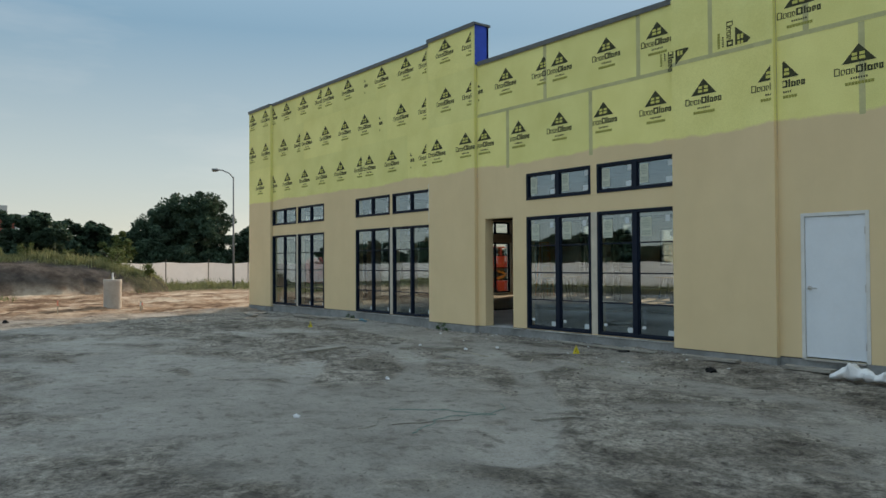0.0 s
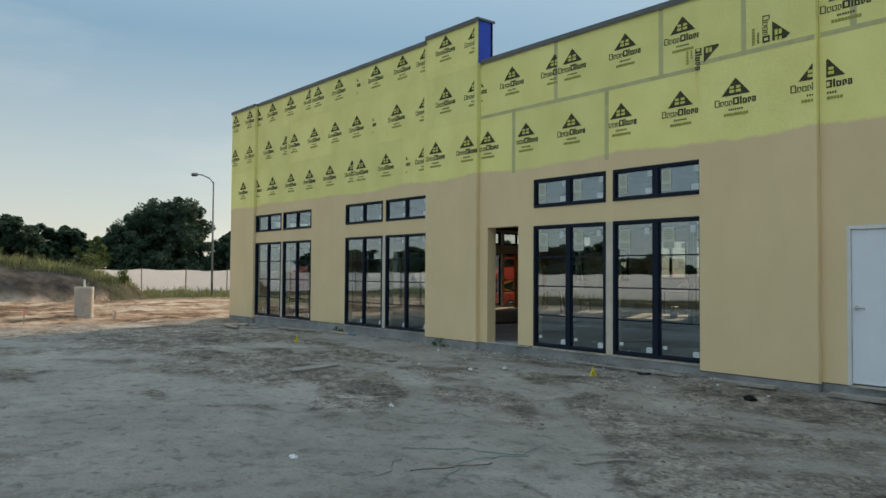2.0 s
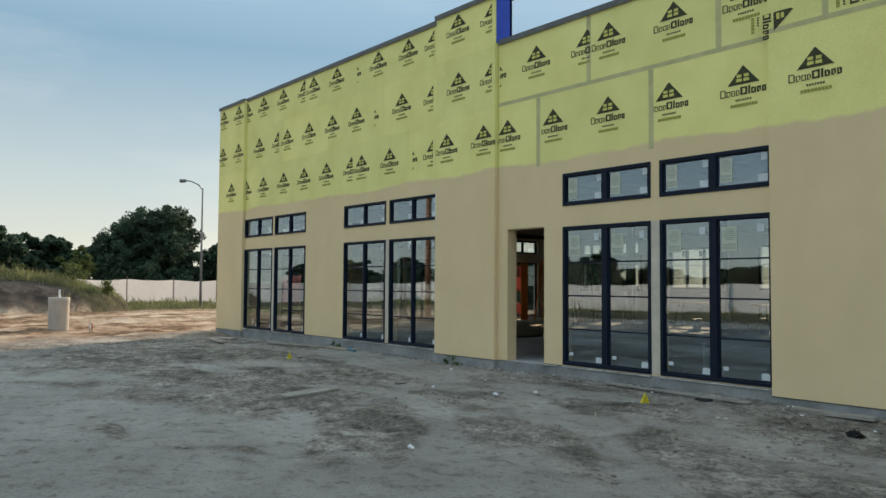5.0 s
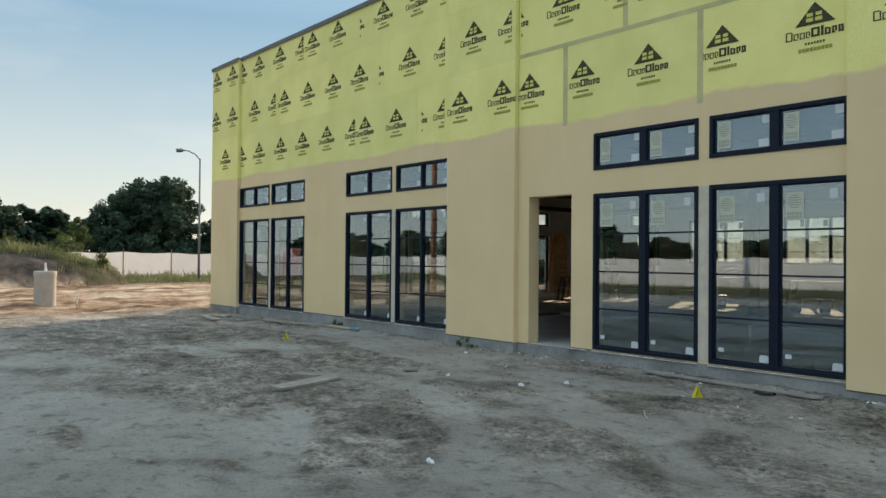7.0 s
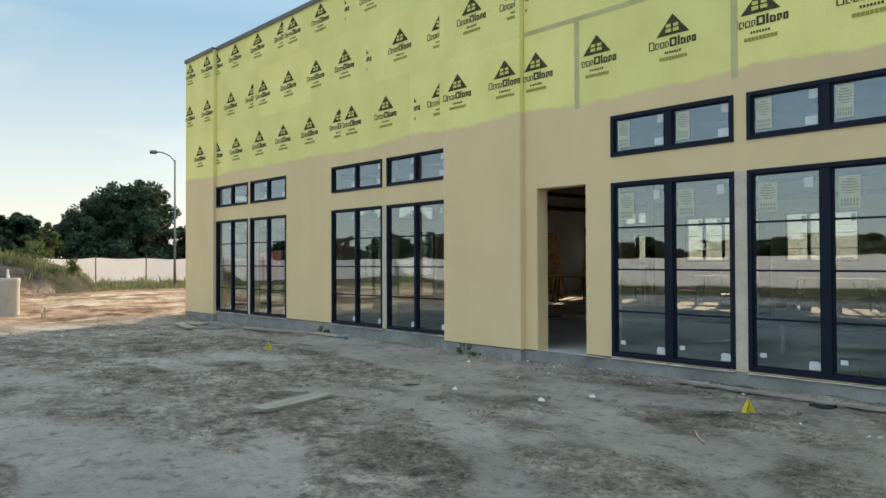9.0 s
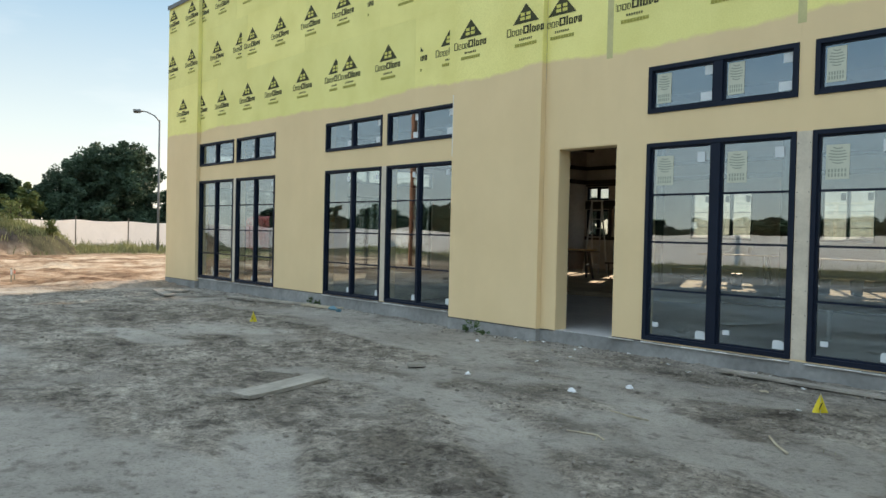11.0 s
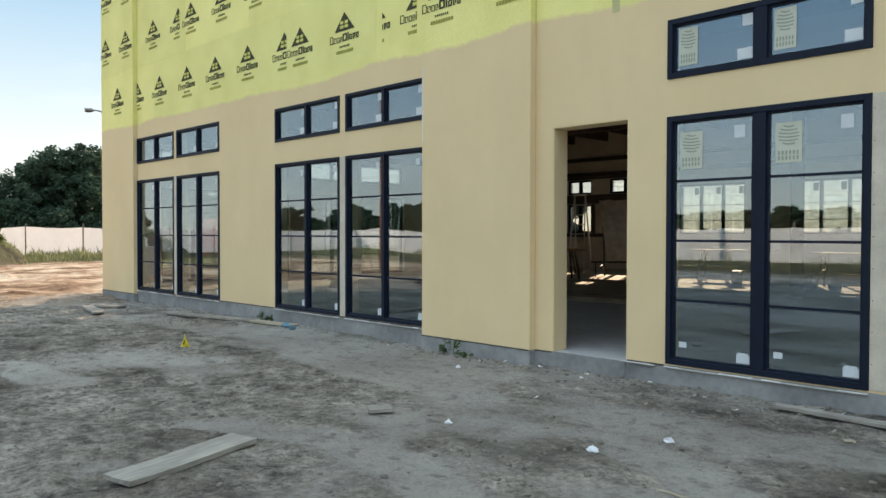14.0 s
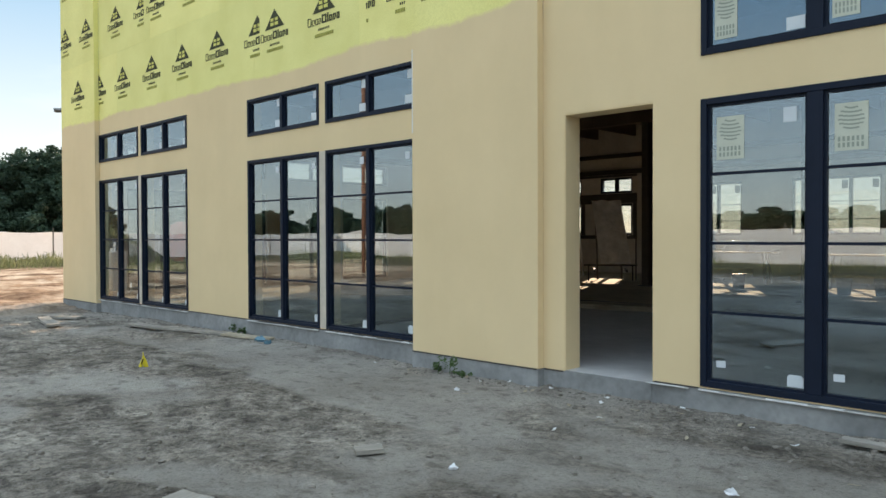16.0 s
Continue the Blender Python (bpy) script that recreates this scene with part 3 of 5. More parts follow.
def wheel_track(x, y):
    """1 in the middle of a wheel track, 0 off it."""
    best = 9.0
    for line in TRACKS:
        for (ax, ay), (bx, by) in zip(line, line[1:]):
            if min(ax, bx) - 0.4 < x < max(ax, bx) + 0.4 and min(ay, by) - 0.4 < y < max(ay, by) + 0.4:
                dx, dy = bx - ax, by - ay
                k = max(0.0, min(1.0, ((x - ax) * dx + (y - ay) * dy) / (dx * dx + dy * dy)))
                best = min(best, math.hypot(x - ax - k * dx, y - ay - k * dy))
    return max(0.0, min(1.0, (0.30 - best) / 0.14))


def churn(x, y):
    """How far the soil is broken up, from 0 (packed) to 1 (loose)."""
    c = 0.54 + 0.75 * noise.noise((x * 0.45, y * 0.6, 21)) + 0.40 * noise.noise((x * 1.5, y * 1.9, 22))
    if -24 < x < 4 and -11.5 < y < 0.5:
        wx, wy = x + 0.7 * noise.noise((x * 0.9, y * 0.9, 23)), y + 0.5 * noise.noise((x * 0.9, y * 0.9, 24))
        for grp, amount in ((CHURNED, 0.5), (PACKED, -0.8)):
            c += amount * max((max(0.0, 1.0 - (((wx - a) / p) ** 2 + ((wy - b) / q) ** 2) ** 1.5) for a, b, p, q in grp))
        c -= 0.55 * wheel_track(x + 0.12 * noise.noise((x * 2, y * 2, 25)), y)
    return max(0.0, min(1.0, c))


def land(x, y):
    """Height of the dirt at a place."""
    z = 0.055 + 0.05 * noise.noise((x * 0.22, y * 0.22, 0)) + 0.022 * noise.noise((x * 0.9, y * 0.9, 3))
    if -40 < x < 12 and -26 < y < 2:
        r1 = 1 - abs(noise.noise((x * 1.3, y * 1.7, 7)))
        ch = churn(x, y)
        z += (0.3 + 0.7 * ch) * (0.03 * r1 * r1 - 0.015 + 0.016 * noise.noise((x * 3.1, y * 3.1, 8)))
        z += (0.2 + ch) * (0.018 * noise.noise((x * 5.3, y * 6.3, 9)) + 0.012 * noise.noise((x * 9.7, y * 10.3, 10))) - 0.018 * wheel_track(x, y)
    if y > -1.2 and -24 < x < 10:
        z += 0.02 * max(0, min(1, (y + 1.2)))
    if x < -22:
        z -= 0.09 * min(1, (-22 - x) / 6)
    # ruts in the clay
    if -46 < x < -23 and -14 < y < 16:
        z += 0.13 * noise.noise((x * 0.7, y * 0.4, 5)) + 0.09 * noise.noise((x * 1.6, y * 0.9, 6)) + 0.05 * noise.noise((x * 3.3, y * 2.4, 7))
    # mound of spoil
    d = math.hypot((x + 50.0) / 4.0, (y + 4.6) / 9.2)
    if d < 1.15:
        s = max(0.0, 1 - d * d * 0.85)
        z += 2.1 * (s ** 0.45) * (1 + 0.16 * noise.noise((x * 0.35, y * 0.35, 2)))
    # verge below the fences
    if x < -47:
        z += 0.30 * math.exp(-((x + 53.0) / 2.2) ** 2)
    if y < -20:
        z += 0.12 * math.exp(-((y + 30.0) / 2.0) ** 2)
    return z


def bare_face(x, y):
    # 0 on the cut earth face of the mound, 1 where grass grows
    return min(1.0, max(0.0, (-48.3 + 0.8 * noise.noise((x * 0.3, y * 0.3, 13)) + 2.6 * max(0, (y - 0.5) / 3.0) - x) / 0.8))


def turf_at(x, y):
    t = 0.0
    d = math.hypot((x + 50.0) / 4.0, (y + 4.6) / 9.2)
    if d < 1.25:
        t = max(t, min(1.0, max(0.0, (1.2 - d) / 0.1)) * bare_face(x, y))
    t = max(t, min(1, max(0, (-48.5 - x) / 2.0)))
    t = max(t, min(1, max(0, (-19.5 - y + 2.5 * noise.noise((x * 0.25, y * 0.25, 11))) / 3.0)))
    t = max(t, min(1, max(0, (y - 40) / 10)))
    return max(0, t)


def steps(lo, hi, fine, far, grow=1.22):
    c = list(np.arange(lo, hi + 1e-6, fine))
    s, v = fine, hi
    while v < far:
        s *= grow
        v += s
        c.append(v)
    s, v = fine, lo
    while v > -far:
        s *= grow
        v -= s
        c.insert(0, v)
    return c


gx, gy = steps(-24.0, 4.0, 0.12, 1500), steps(-12.0, 0.5, 0.12, 1500)
gx = sorted(set(gx) | set(np.arange(-13.94, 1.5, 0.12)) | set(np.arange(-64, -42, 0.45)) | set(np.arange(-42, -24, 0.26)))
gy = sorted(set(gy) | set(np.arange(-8.94, 0.0, 0.12)) | set(np.arange(0.8, 12, 0.35)))
gy = sorted(set(gy) | set(np.arange(-42, -15, 0.9)) | set(np.arange(1, 30, 0.7)))
g = Geo()
g.v = [(float(x), float(y), land(x, y)) for y in gy for x in gx]
nx = len(gx)
g.f = [(j * nx + i, j * nx + i + 1, (j + 1) * nx + i + 1, (j + 1) * nx + i) for j in range(len(gy) - 1) for i in range(nx - 1)]
ground = tagged(part("ground", g, DIRT, smooth=True), "bare grey graded dirt of a building site", "ground", kind="structure")
att = ground.data.attributes.new("turf", "FLOAT", "POINT")
att.data.foreach_set("value", [turf_at(v[0], v[1]) for v in g.v])

att = ground.data.attributes.new("churn", "FLOAT", "POINT")
att.data.foreach_set("value", [churn(v[0], v[1]) for v in g.v])
att = ground.data.attributes.new("spoil", "FLOAT", "POINT")
att.data.foreach_set("value", [max(0.0, min(1.0, (1.14 - math.hypot((v[0] + 50.0) / 4.0, (v[1] + 4.6) / 9.2)) / 0.12)) for v in g.v])

# ---------------------------------------------------------------- rest of the building shell
g = Geo()
for gz, gh in ((3.72, 0.16), (4.3, 0.14)):
    g.box(X_FAR + 0.31, X_NEAR - 0.31, BACK - 0.13, BACK - 0.003, gz, gz + gh)
    g.box(X_FAR + 0.293, X_FAR + 0.42, 0.32, BACK - 0.14, gz, gz + gh)
tagged(part("wall_girts", g, DARKSTEEL), "dark steel girts along the inside of the walls", "girt", kind="structure")
CORNERWIN = [(-23.35, -22.25), (-21.45, -20.15)]
BACKWIN = [(-18.6, -16.28), (-14.75, -12.35), (-9.9, -7.5), (-5.6, -3.2)]
BZ = (1.56, 3.25)
g = holed(Geo(), X_FAR + 0.3, X_NEAR - 0.3, SLAB_Z, 5.4, BACK, BACK + 0.3, [(*b, *BZ) for b in BACKWIN] + [(*c, 1.58, 2.68) for c in CORNERWIN] + [(*c, *TRANS_Z) for c in CORNERWIN])
tagged(part("wall_back", g, DRYWALL), "unfinished grey board wall with window openings", "wall", kind="structure")
SIDEWIN = [(1.2, 2.95), (3.1, 4.85), (5.5, 7.2), (7.35, 9.05), (11.0, 12.75), (12.9, 14.65)]
g = holed(Geo(), 0.31, BACK + 0.3, SLAB_Z, 5.4, X_FAR + 0.02, X_FAR + 0.29, [(*s, 0.34, 2.66) for s in SIDEWIN] + [(*s, *TRANS_Z) for s in SIDEWIN], "y")
tagged(part("wall_side", g, DRYWALL), "unfinished grey board end wall with window openings", "wall", kind="structure")
g = Geo().box(X_NEAR - 0.28, X_NEAR, 0.31, BACK + 0.3, SLAB_Z, 5.4)
tagged(part("wall_end", g, DRYWALL), "unfinished grey board end wall", "wall", kind="structure")
g = Geo().box(X_FAR + 0.02, X_NEAR, 0.31, BACK + 0.3, 5.42, 5.7)
x = X_FAR + 0.6
while x < X_NEAR:
    g.box(x, x + 0.10, 0.32, BACK - 0.02, 5.02, 5.415)
    x += 1.52
for y in (5.8, 11.6):
    g.box(X_FAR + 0.35, X_NEAR - 0.35, y, y + 0.2, 4.5, 5.0)
tagged(part("ceiling", g, DECK), "dark brown steel roof deck on joists", "ceiling", kind="structure")
g = Geo().box(X_FAR + 0.03, X_NEAR, 0.012, BACK + 0.25, -0.35, SLAB_Z - 0.012)
tagged(part("floor", g, DUSTY), "dusty tan concrete floor slab", "floor", kind="structure")
g = Geo().box(-14.85, X_NEAR - 0.29, 0.014, 6.6, SLAB_Z - 0.0115, SLAB_Z)
tagged(part("floor_topping", g, SLAB), "smooth bluish grey concrete topping inside the front wall", "floor", kind="structure")
for a_, b_ in (((-14.9, 0.4), (-14.9, 6.62)), ((-14.9, 6.66), (X_NEAR - 0.4, 6.66))):
    q = Geo().beam((*a_, SLAB_Z + 0.012), (*b_, SLAB_Z + 0.012), 0.045, 0.05)
    tagged(part("form_board", q, POST), "dark form board along the edge of the topping", "form board", kind="structure")
for i, (x0, x1) in enumerate(BACKWIN):
    w = thing("window_%d" % (30 + i), "black-framed back window with three lites", "window", kind="structure")
    q = Geo()
    n3 = 3
    step = (x1 - x0) / n3
    for j in range(n3 + 1):
        xx = x0 + step * j
        q.box(max(x0, xx - 0.04), min(x1, xx + 0.04), BACK + 0.02, BACK + 0.14, BZ[0], BZ[1])
    for zz in (BZ[0], BZ[1] - 0.07):
        q.box(x0 + 0.041, x1 - 0.041, BACK + 0.03, BACK + 0.13, zz, zz + 0.07)
    part("window_frame", q, FRAME, w)
    for j in range(n3):
        a, b = x0 + step * j + 0.04, x0 + step * (j + 1) - 0.04
        p = part("pane", Geo().box(a, b, BACK + 0.075, BACK + 0.081, BZ[0] + 0.07, BZ[1] - 0.07), GLASS, w)
        p.visible_shadow = False
        part("muntin", Geo().box(a, b, BACK + 0.06, BACK + 0.072, 2.52, 2.54), FRAME, w)
        part("muntin", Geo().box(a, b, BACK + 0.06, BACK + 0.072, 2.0, 2.02), FRAME, w)
        part("corner_sticker", Geo().box(b - 0.2, b - 0.04, BACK + 0.068, BACK + 0.072, BZ[1] - 0.36, BZ[1] - 0.12), STICKER, w)
for i, (y0, y1) in enumerate(SIDEWIN):
    for z0, z1, mn in ((0.34, 2.66, True), (*TRANS_Z, False)):
        window(40 + 2 * i + mn, y0, y1, z0, z1, X_FAR + 0.2, mn, "y", stickers=False)
g = Geo()
for z0_, z1_ in ((1.44, 1.57), (2.70, 3.04), (3.63, 3.71)):
    g.box(-23.38, -19.95, BACK - 0.05, BACK - 0.003, z0_, z1_)
for x_ in (-22.2, -21.62, -20.08):
    g.box(x_, x_ + 0.12, BACK - 0.045, BACK - 0.003, 1.575, 2.695)
tagged(part("window_trim", g, DARKSTEEL), "dark rough trim round the corner windows", "trim", kind="structure")
for i, (x0, x1) in enumerate(CORNERWIN):
    window(60 + 2 * i, x0, x1, 1.58, 2.68, BACK + 0.05, False, stickers=False)
    window(61 + 2 * i, x0, x1, *TRANS_Z, BACK + 0.05, False, stickers=False)
# worn threshold of the slab in the doorway
tagged(part("door_threshold", Geo().box(DOORWAY[0] + 0.013, DOORWAY[1] - 0.013, -0.010, 0.0115, 0.05, SLAB_Z - 0.001), CONCRETE), "bare concrete threshold in the doorway", "threshold", kind="structure")
# reveal of the doorway
g = Geo()
g.box(DOORWAY[0] - 0.004, DOORWAY[0] + 0.012, 0.004, 0.245, SLAB_Z, DOORWAY[3]).box(DOORWAY[1] - 0.012, DOORWAY[1] + 0.004, 0.004, 0.245, SLAB_Z, DOORWAY[3])
g.box(DOORWAY[0] + 0.012, DOORWAY[1] - 0.012, 0.004, 0.245, DOORWAY[3] - 0.014, DOORWAY[3] + 0.004)
tagged(part("doorway_reveal", g, FACADE), "tan coated reveal of the open doorway", "door reveal", kind="structure")

# ---------------------------------------------------------------- sheathing boards, joints and printed marks


def boards(x0, x1, rows, y, start, joints=False):
    """Rows of 2.44 m boards laid in running bond between x0 and x1; rows are heights, start the first joint of each row."""
    for r, (z0, z1) in enumerate(zip(rows, rows[1:])):
        cuts = [x0] + [start[r] + 2.44 * i for i in range(-6, 12) if x0 + 0.15 < start[r] + 2.44 * i < x1 - 0.15] + [x1]
        for a, b in zip(cuts, cuts[1:]):
            part("sheathing_board", Geo().box(a + 0.001, b - 0.001, y, y + 0.0125, z0 + (0.0006 if r else 0.0), z1 - 0.0006), FACADE, wall_front)
            if joints and a > x0:
                part("joint_strip", Geo().box(a - 0.045, a + 0.045, y - 0.0025, y - 0.0005, max(z0, 3.85), z1 - 0.04), TAPE, wall_front)
        if joints and r:
            part("joint_strip", Geo().box(x0 + 0.02, x1 - 0.02, y - 0.003, y - 0.001, z0 - 0.035, z0 + 0.035), TAPE, wall_front)


boards(-21.92, -12.66, (Z_COAT, 5.12, 6.34, AB_TOP - 0.03), 0.0, (-18.6, -19.6, -17.7))
boards(-10.855, -5.39, (Z_COAT, 5.17, C_TOP - 0.03), 0.0, (-9.80, -8.62), True)
boards(-3.48, X_NEAR, (Z_COAT, 5.25, C_TOP - 0.03), 0.0, (-2.18, -3.0), True)
for x0, x1, top in PILASTERS:
    rows = (Z_COAT, 5.12, 6.34, top - 0.03) if top > 7 else (Z_COAT, 5.22, top - 0.03)
    boards(x0, x1, rows, -PIL, (99, 99, 99), top < 7)
# sides of the pilasters above the coating
for x0, x1, top in PILASTERS:
    g = Geo()
    g.box(x0 + 0.001, x0 + 0.013, -PIL + 0.0127, -0.001, Z_COAT, top - 0.03).box(x1 - 0.013, x1 - 0.001, -PIL + 0.0127, -0.001, Z_COAT, top - 0.03)
    part("pilaster_side", g, FACADE, wall_front)
part("joint_strip", Geo().box(-4.64, -4.56, -PIL - 0.0025, -PIL - 0.0005, 5.24, 6.3), TAPE, wall_front)


def mark_meshes(lo=0.0, hi=0.70):
    """The printed mark on the boards, kept between lo and hi of its width: ink, small ink, blank shapes. Origin: triangle's top left edge of the mark."""
    ink, pale, blank = Geo(), Geo(), Geo()

    def bar(q, x0, x1, z0, z1, y=0.0):
        x0, x1 = max(x0, lo), min(x1, hi)
        if x1 - x0 > 0.004:
            q.box(x0, x1, y - 0.0012, y, z0, z1)

    cx, w, h, n = 0.36, 0.245, 0.275, 18
    # triangle out of thin upright strips
    for i in range(n):
        a, b = cx - w + 2 * w * i / n, cx - w + 2 * w * (i + 1) / n
        t = 1 - abs((a + b) / 2 - cx) / w
        if b > lo and a < hi and t > 0.03:
            ta, tb = max(0, 1 - abs(a - cx) / w), max(0, 1 - abs(b - cx) / w)
            a2, b2 = max(a, lo), min(b, hi)
            k0 = len(ink.v)
            ink.v += [(a2, -0.0012, -h), (b2, -0.0012, -h), (b2, -0.0012, -h + tb * h), (a2, -0.0012, -h + ta * h)]
            ink.f.append((k0, k0 + 1, k0 + 2, k0 + 3))
    # two plain shapes left blank in the triangle
    for x0 in (cx - 0.105, cx + 0.005):
        bar(blank, x0, x0 + 0.085, -0.235, -0.19, -0.0014)
        bar(blank, x0 + 0.006, x0 + 0.08, -0.172, -0.128, -0.0014)
    # the word as plain bars, thin then bold
    x = 0.0
    for i, (bw, bh, th) in enumerate(((0.085, 0.115, 0.016), (0.062, 0.08, 0.014), (0.062, 0.08, 0.014), (0.05, 0.08, 0.014), (0.105, 0.115, 0.03), (0.03, 0.12, 0.03), (0.072, 0.085, 0.026), (0.06, 0.085, 0.024), (0.06, 0.085, 0.024))):
        z = -0.43
        bar(ink, x, x + th, z, z + bh)
        if bw > 0.04:
            bar(ink, x + th, x + bw - th, z + bh - th * 0.8, z + bh)
            bar(ink, x + th, x + bw - th, z, z + th * 0.8)
            bar(ink, x + bw - th, x + bw, z + (0.0 if i % 2 == 0 else 0.02), z + bh * (1 if i % 3 else 0.9))
        x += bw + 0.014
    for i in range(7):
        bar(ink, 0.24 + 0.036 * i, 0.262 + 0.036 * i, -0.515, -0.485)
    for i in range(9):
        bar(pale, 0.16 + 0.046 * i, 0.2 + 0.046 * i, -0.60, -0.555)
    return [(q.mesh("printed_mark", mt), nm) for q, mt, nm in ((ink, INK, "printed_mark"), (pale, INKPALE, "faint_print"), (blank, KNOCK, "blank_print")) if q.f]


MARKS = {"full": mark_meshes(), "left": mark_meshes(0.0, 0.42), "right": mark_meshes(0.08, 0.70), "tail": mark_meshes(0.53, 0.70), "half": mark_meshes(0.34, 0.70), "start": mark_meshes(0.0, 0.33)}


def mark(x, z, y=0.0, kind="full", turned=0.0):
    """A printed mark whose triangle's tip is at x, z."""
    for me, nm in MARKS[kind]:
        ob = new(nm, me)
        m = Matrix.Translation((x, y - 0.0035, z)) @ pose(0, 0, 0, 0, turned, 0) @ Matrix.Translation((-0.36, 0, 0))
        ob.parent = wall_front
        ob.matrix_local = m


for x in (-20.84, -19.63, -18.44, -17.95, -16.78, -14.95, -13.77):
    mark(x, 7.215, kind="left" if x == -18.44 else "full")
mark(-16.02, 7.215, kind="tail")
mark(-12.82, 7.215, kind="start")
for x in (-21.08, -19.90, -19.36, -18.15, -16.97, -15.85, -14.0):
    mark(x, 6.02, kind="left" if x == -19.90 else "full")
mark(-15.25, 6.02, kind="tail")
mark(-12.84, 6.02, kind="start")
for x in (-20.78, -19.54, -18.39, -17.23, -16.06, -15.61, -14.45):
    mark(x, 4.815, kind="left" if x == -16.06 else "full")
mark(-13.75, 4.815, kind="tail")
mark(-12.84, 4.815, kind="start")
mark(-21.92 + 0.02, 4.82, kind="half")
mark(-21.92 + 0.02, 7.2, kind="half")
for x, z, kd in ((-23.42, 7.2, "right"), (-22.32, 7.2, "full"), (-23.45, 6.015, "right"), (-22.3, 6.01, "full"), (-22.76, 4.82, "full"), (-11.96, 7.27, "full"), (-11.94, 6.05, "full"), (-12.30, 4.82, "full"), (-11.18, 4.83, "full"), (-10.92, 6.05, "start"), (-10.92, 7.24, "start"), (-4.74, 4.86, "full"), (-3.50, 4.87, "start")):
    mark(x, z, -PIL, kd)
for x in (-9.44, -8.21, -7.03, -5.80):
    mark(x, 4.86, kind="right" if x in (-9.44, -7.03) else "full")
mark(-10.60, 4.85, kind="right")
for x in (-9.85, -8.65, -8.19, -6.94, -5.75):
    mark(x, 6.12, kind="left" if x == -8.65 else "full")
mark(-10.98, 6.12, kind="tail")
mark(-3.36, 4.88, kind="half")
mark(-2.22, 4.90)
mark(-5.02, 5.45, -PIL, "half", 90)
mark(-3.86, 5.36, -PIL, "left", 90)
mark(-3.1, 5.98, 0.0, "full")

# ---------------------------------------------------------------- white service door
d = thing("door_1", "closed white metal service door with a lever handle", "door", kind="structure")
x0, x1, z0, z1 = SERVICE
q = Geo().box(x0 + 0.001, x0 + 0.055, -0.012, 0.12, z0, z1 - 0.001).box(x1 - 0.055, x1 - 0.001, -0.012, 0.12, z0, z1 - 0.001).box(x0 + 0.055, x1 - 0.055, -0.012, 0.12, z1 - 0.055, z1 - 0.001)
part("door_frame", q, DOORFRAME, d, "off-white pressed metal frame", bevel=0.004)
part("door_leaf", Geo().box(x0 + 0.059, x1 - 0.059, 0.012, 0.057, z0 + 0.012, z1 - 0.059), DOORPAINT, d, "white painted flush leaf", bevel=0.003)
part("threshold", Geo().box(x0 + 0.056, x1 - 0.056, -0.05, 0.12, z0 - 0.015, z0 + 0.006), ALU, d)
hx, hz = x0 + 0.125, 1.29
lever = part("lever_handle", Geo().tube([(hx, 0.012, hz), (hx, -0.045, hz), (hx + 0.03, -0.055, hz), (hx + 0.13, -0.055, hz)], 0.011, 8), STEEL, d, "steel lever handle", smooth=True)
part("rose", Geo().tube([(hx, 0.013, hz), (hx, 0.0, hz)], 0.035, 14), STEEL, lever)
for hzz in (0.45, 1.30, 2.15):
    part("hinge", Geo().box(x1 - 0.064, x1 - 0.052, -0.016, 0.004, hzz - 0.055, hzz + 0.055), STEEL, d)
part("latch_plate", Geo().box(x1 - 0.058, x1 - 0.05, -0.0145, -0.0125, 1.2, 1.32), FLASH, d)
part("paint_patch", Geo().box(x0 + 0.40, x0 + 0.72, 0.0095, 0.0115, z1 - 0.085, z1 - 0.066), FLASH, d)

# ---------------------------------------------------------------- surroundings: fences, lamp, manhole, trees


def fence(pts, name_label):
    """A cloth screen fence on posts along a line of corners."""
    f = thing("screen_fence", name_label, "fence")
    r = random.Random(len(pts) * 7)
    for (ax, ay), (bx, by) in zip(pts, pts[1:]):
        ln = math.hypot(bx - ax, by - ay)
        cnt = max(1, round(ln / 3.4))
        ux, uy = (bx - ax) / ln, (by - ay) / ln
        px, py = -uy, ux
        for i in range(cnt + 1):
            s = ln * i / cnt
            x, y = ax + ux * s, ay + uy * s
            z = min(land(x, y), 0.5)
            part("post", Geo().tube([(x, y, z - 0.3), (x + r.uniform(-0.05, 0.05), y, z + 1.95 + r.uniform(-0.06, 0.08))], 0.035, 6), POST, f)
        q = Geo()
        m, hh = cnt * 6, 5
        for i in range(m + 1):
            s = ln * i / m
            sag = 0.07 * math.sin(math.pi * (i % 6) / 6) + 0.03 * r.random()
            x, y = ax + ux * s, ay + uy * s
            z = min(land(x, y), 0.5)
            for j in range(hh + 1):
                o = 0.05 + 0.06 * noise.noise((s * 0.7, j * 0.8, 1)) * (1 if 0 < j else 0.6)
                q.v.append((x + px * o, y + py * o, z - 0.05 + (1.82 - sag) * j / hh))
        for i in range(m):
            for j in range(hh):
                a, b = i * (hh + 1) + j, (i + 1) * (hh + 1) + j
                q.f.append((a, b, b + 1, a + 1))
        part("screen_cloth", q, FENCECLOTH, f, "sagging white screen cloth", smooth=True)
    return f


fence([(-56.3, -32.5), (-55.0, -6.0), (-54.5, 10.0), (-56.0, 46.0)], "white cloth screen fence on wooden posts behind the verge")
fence([(-56.3, -32.5), (-20.0, -31.2), (34.0, -31.6)], "long white cloth screen fence on wooden posts across the site")

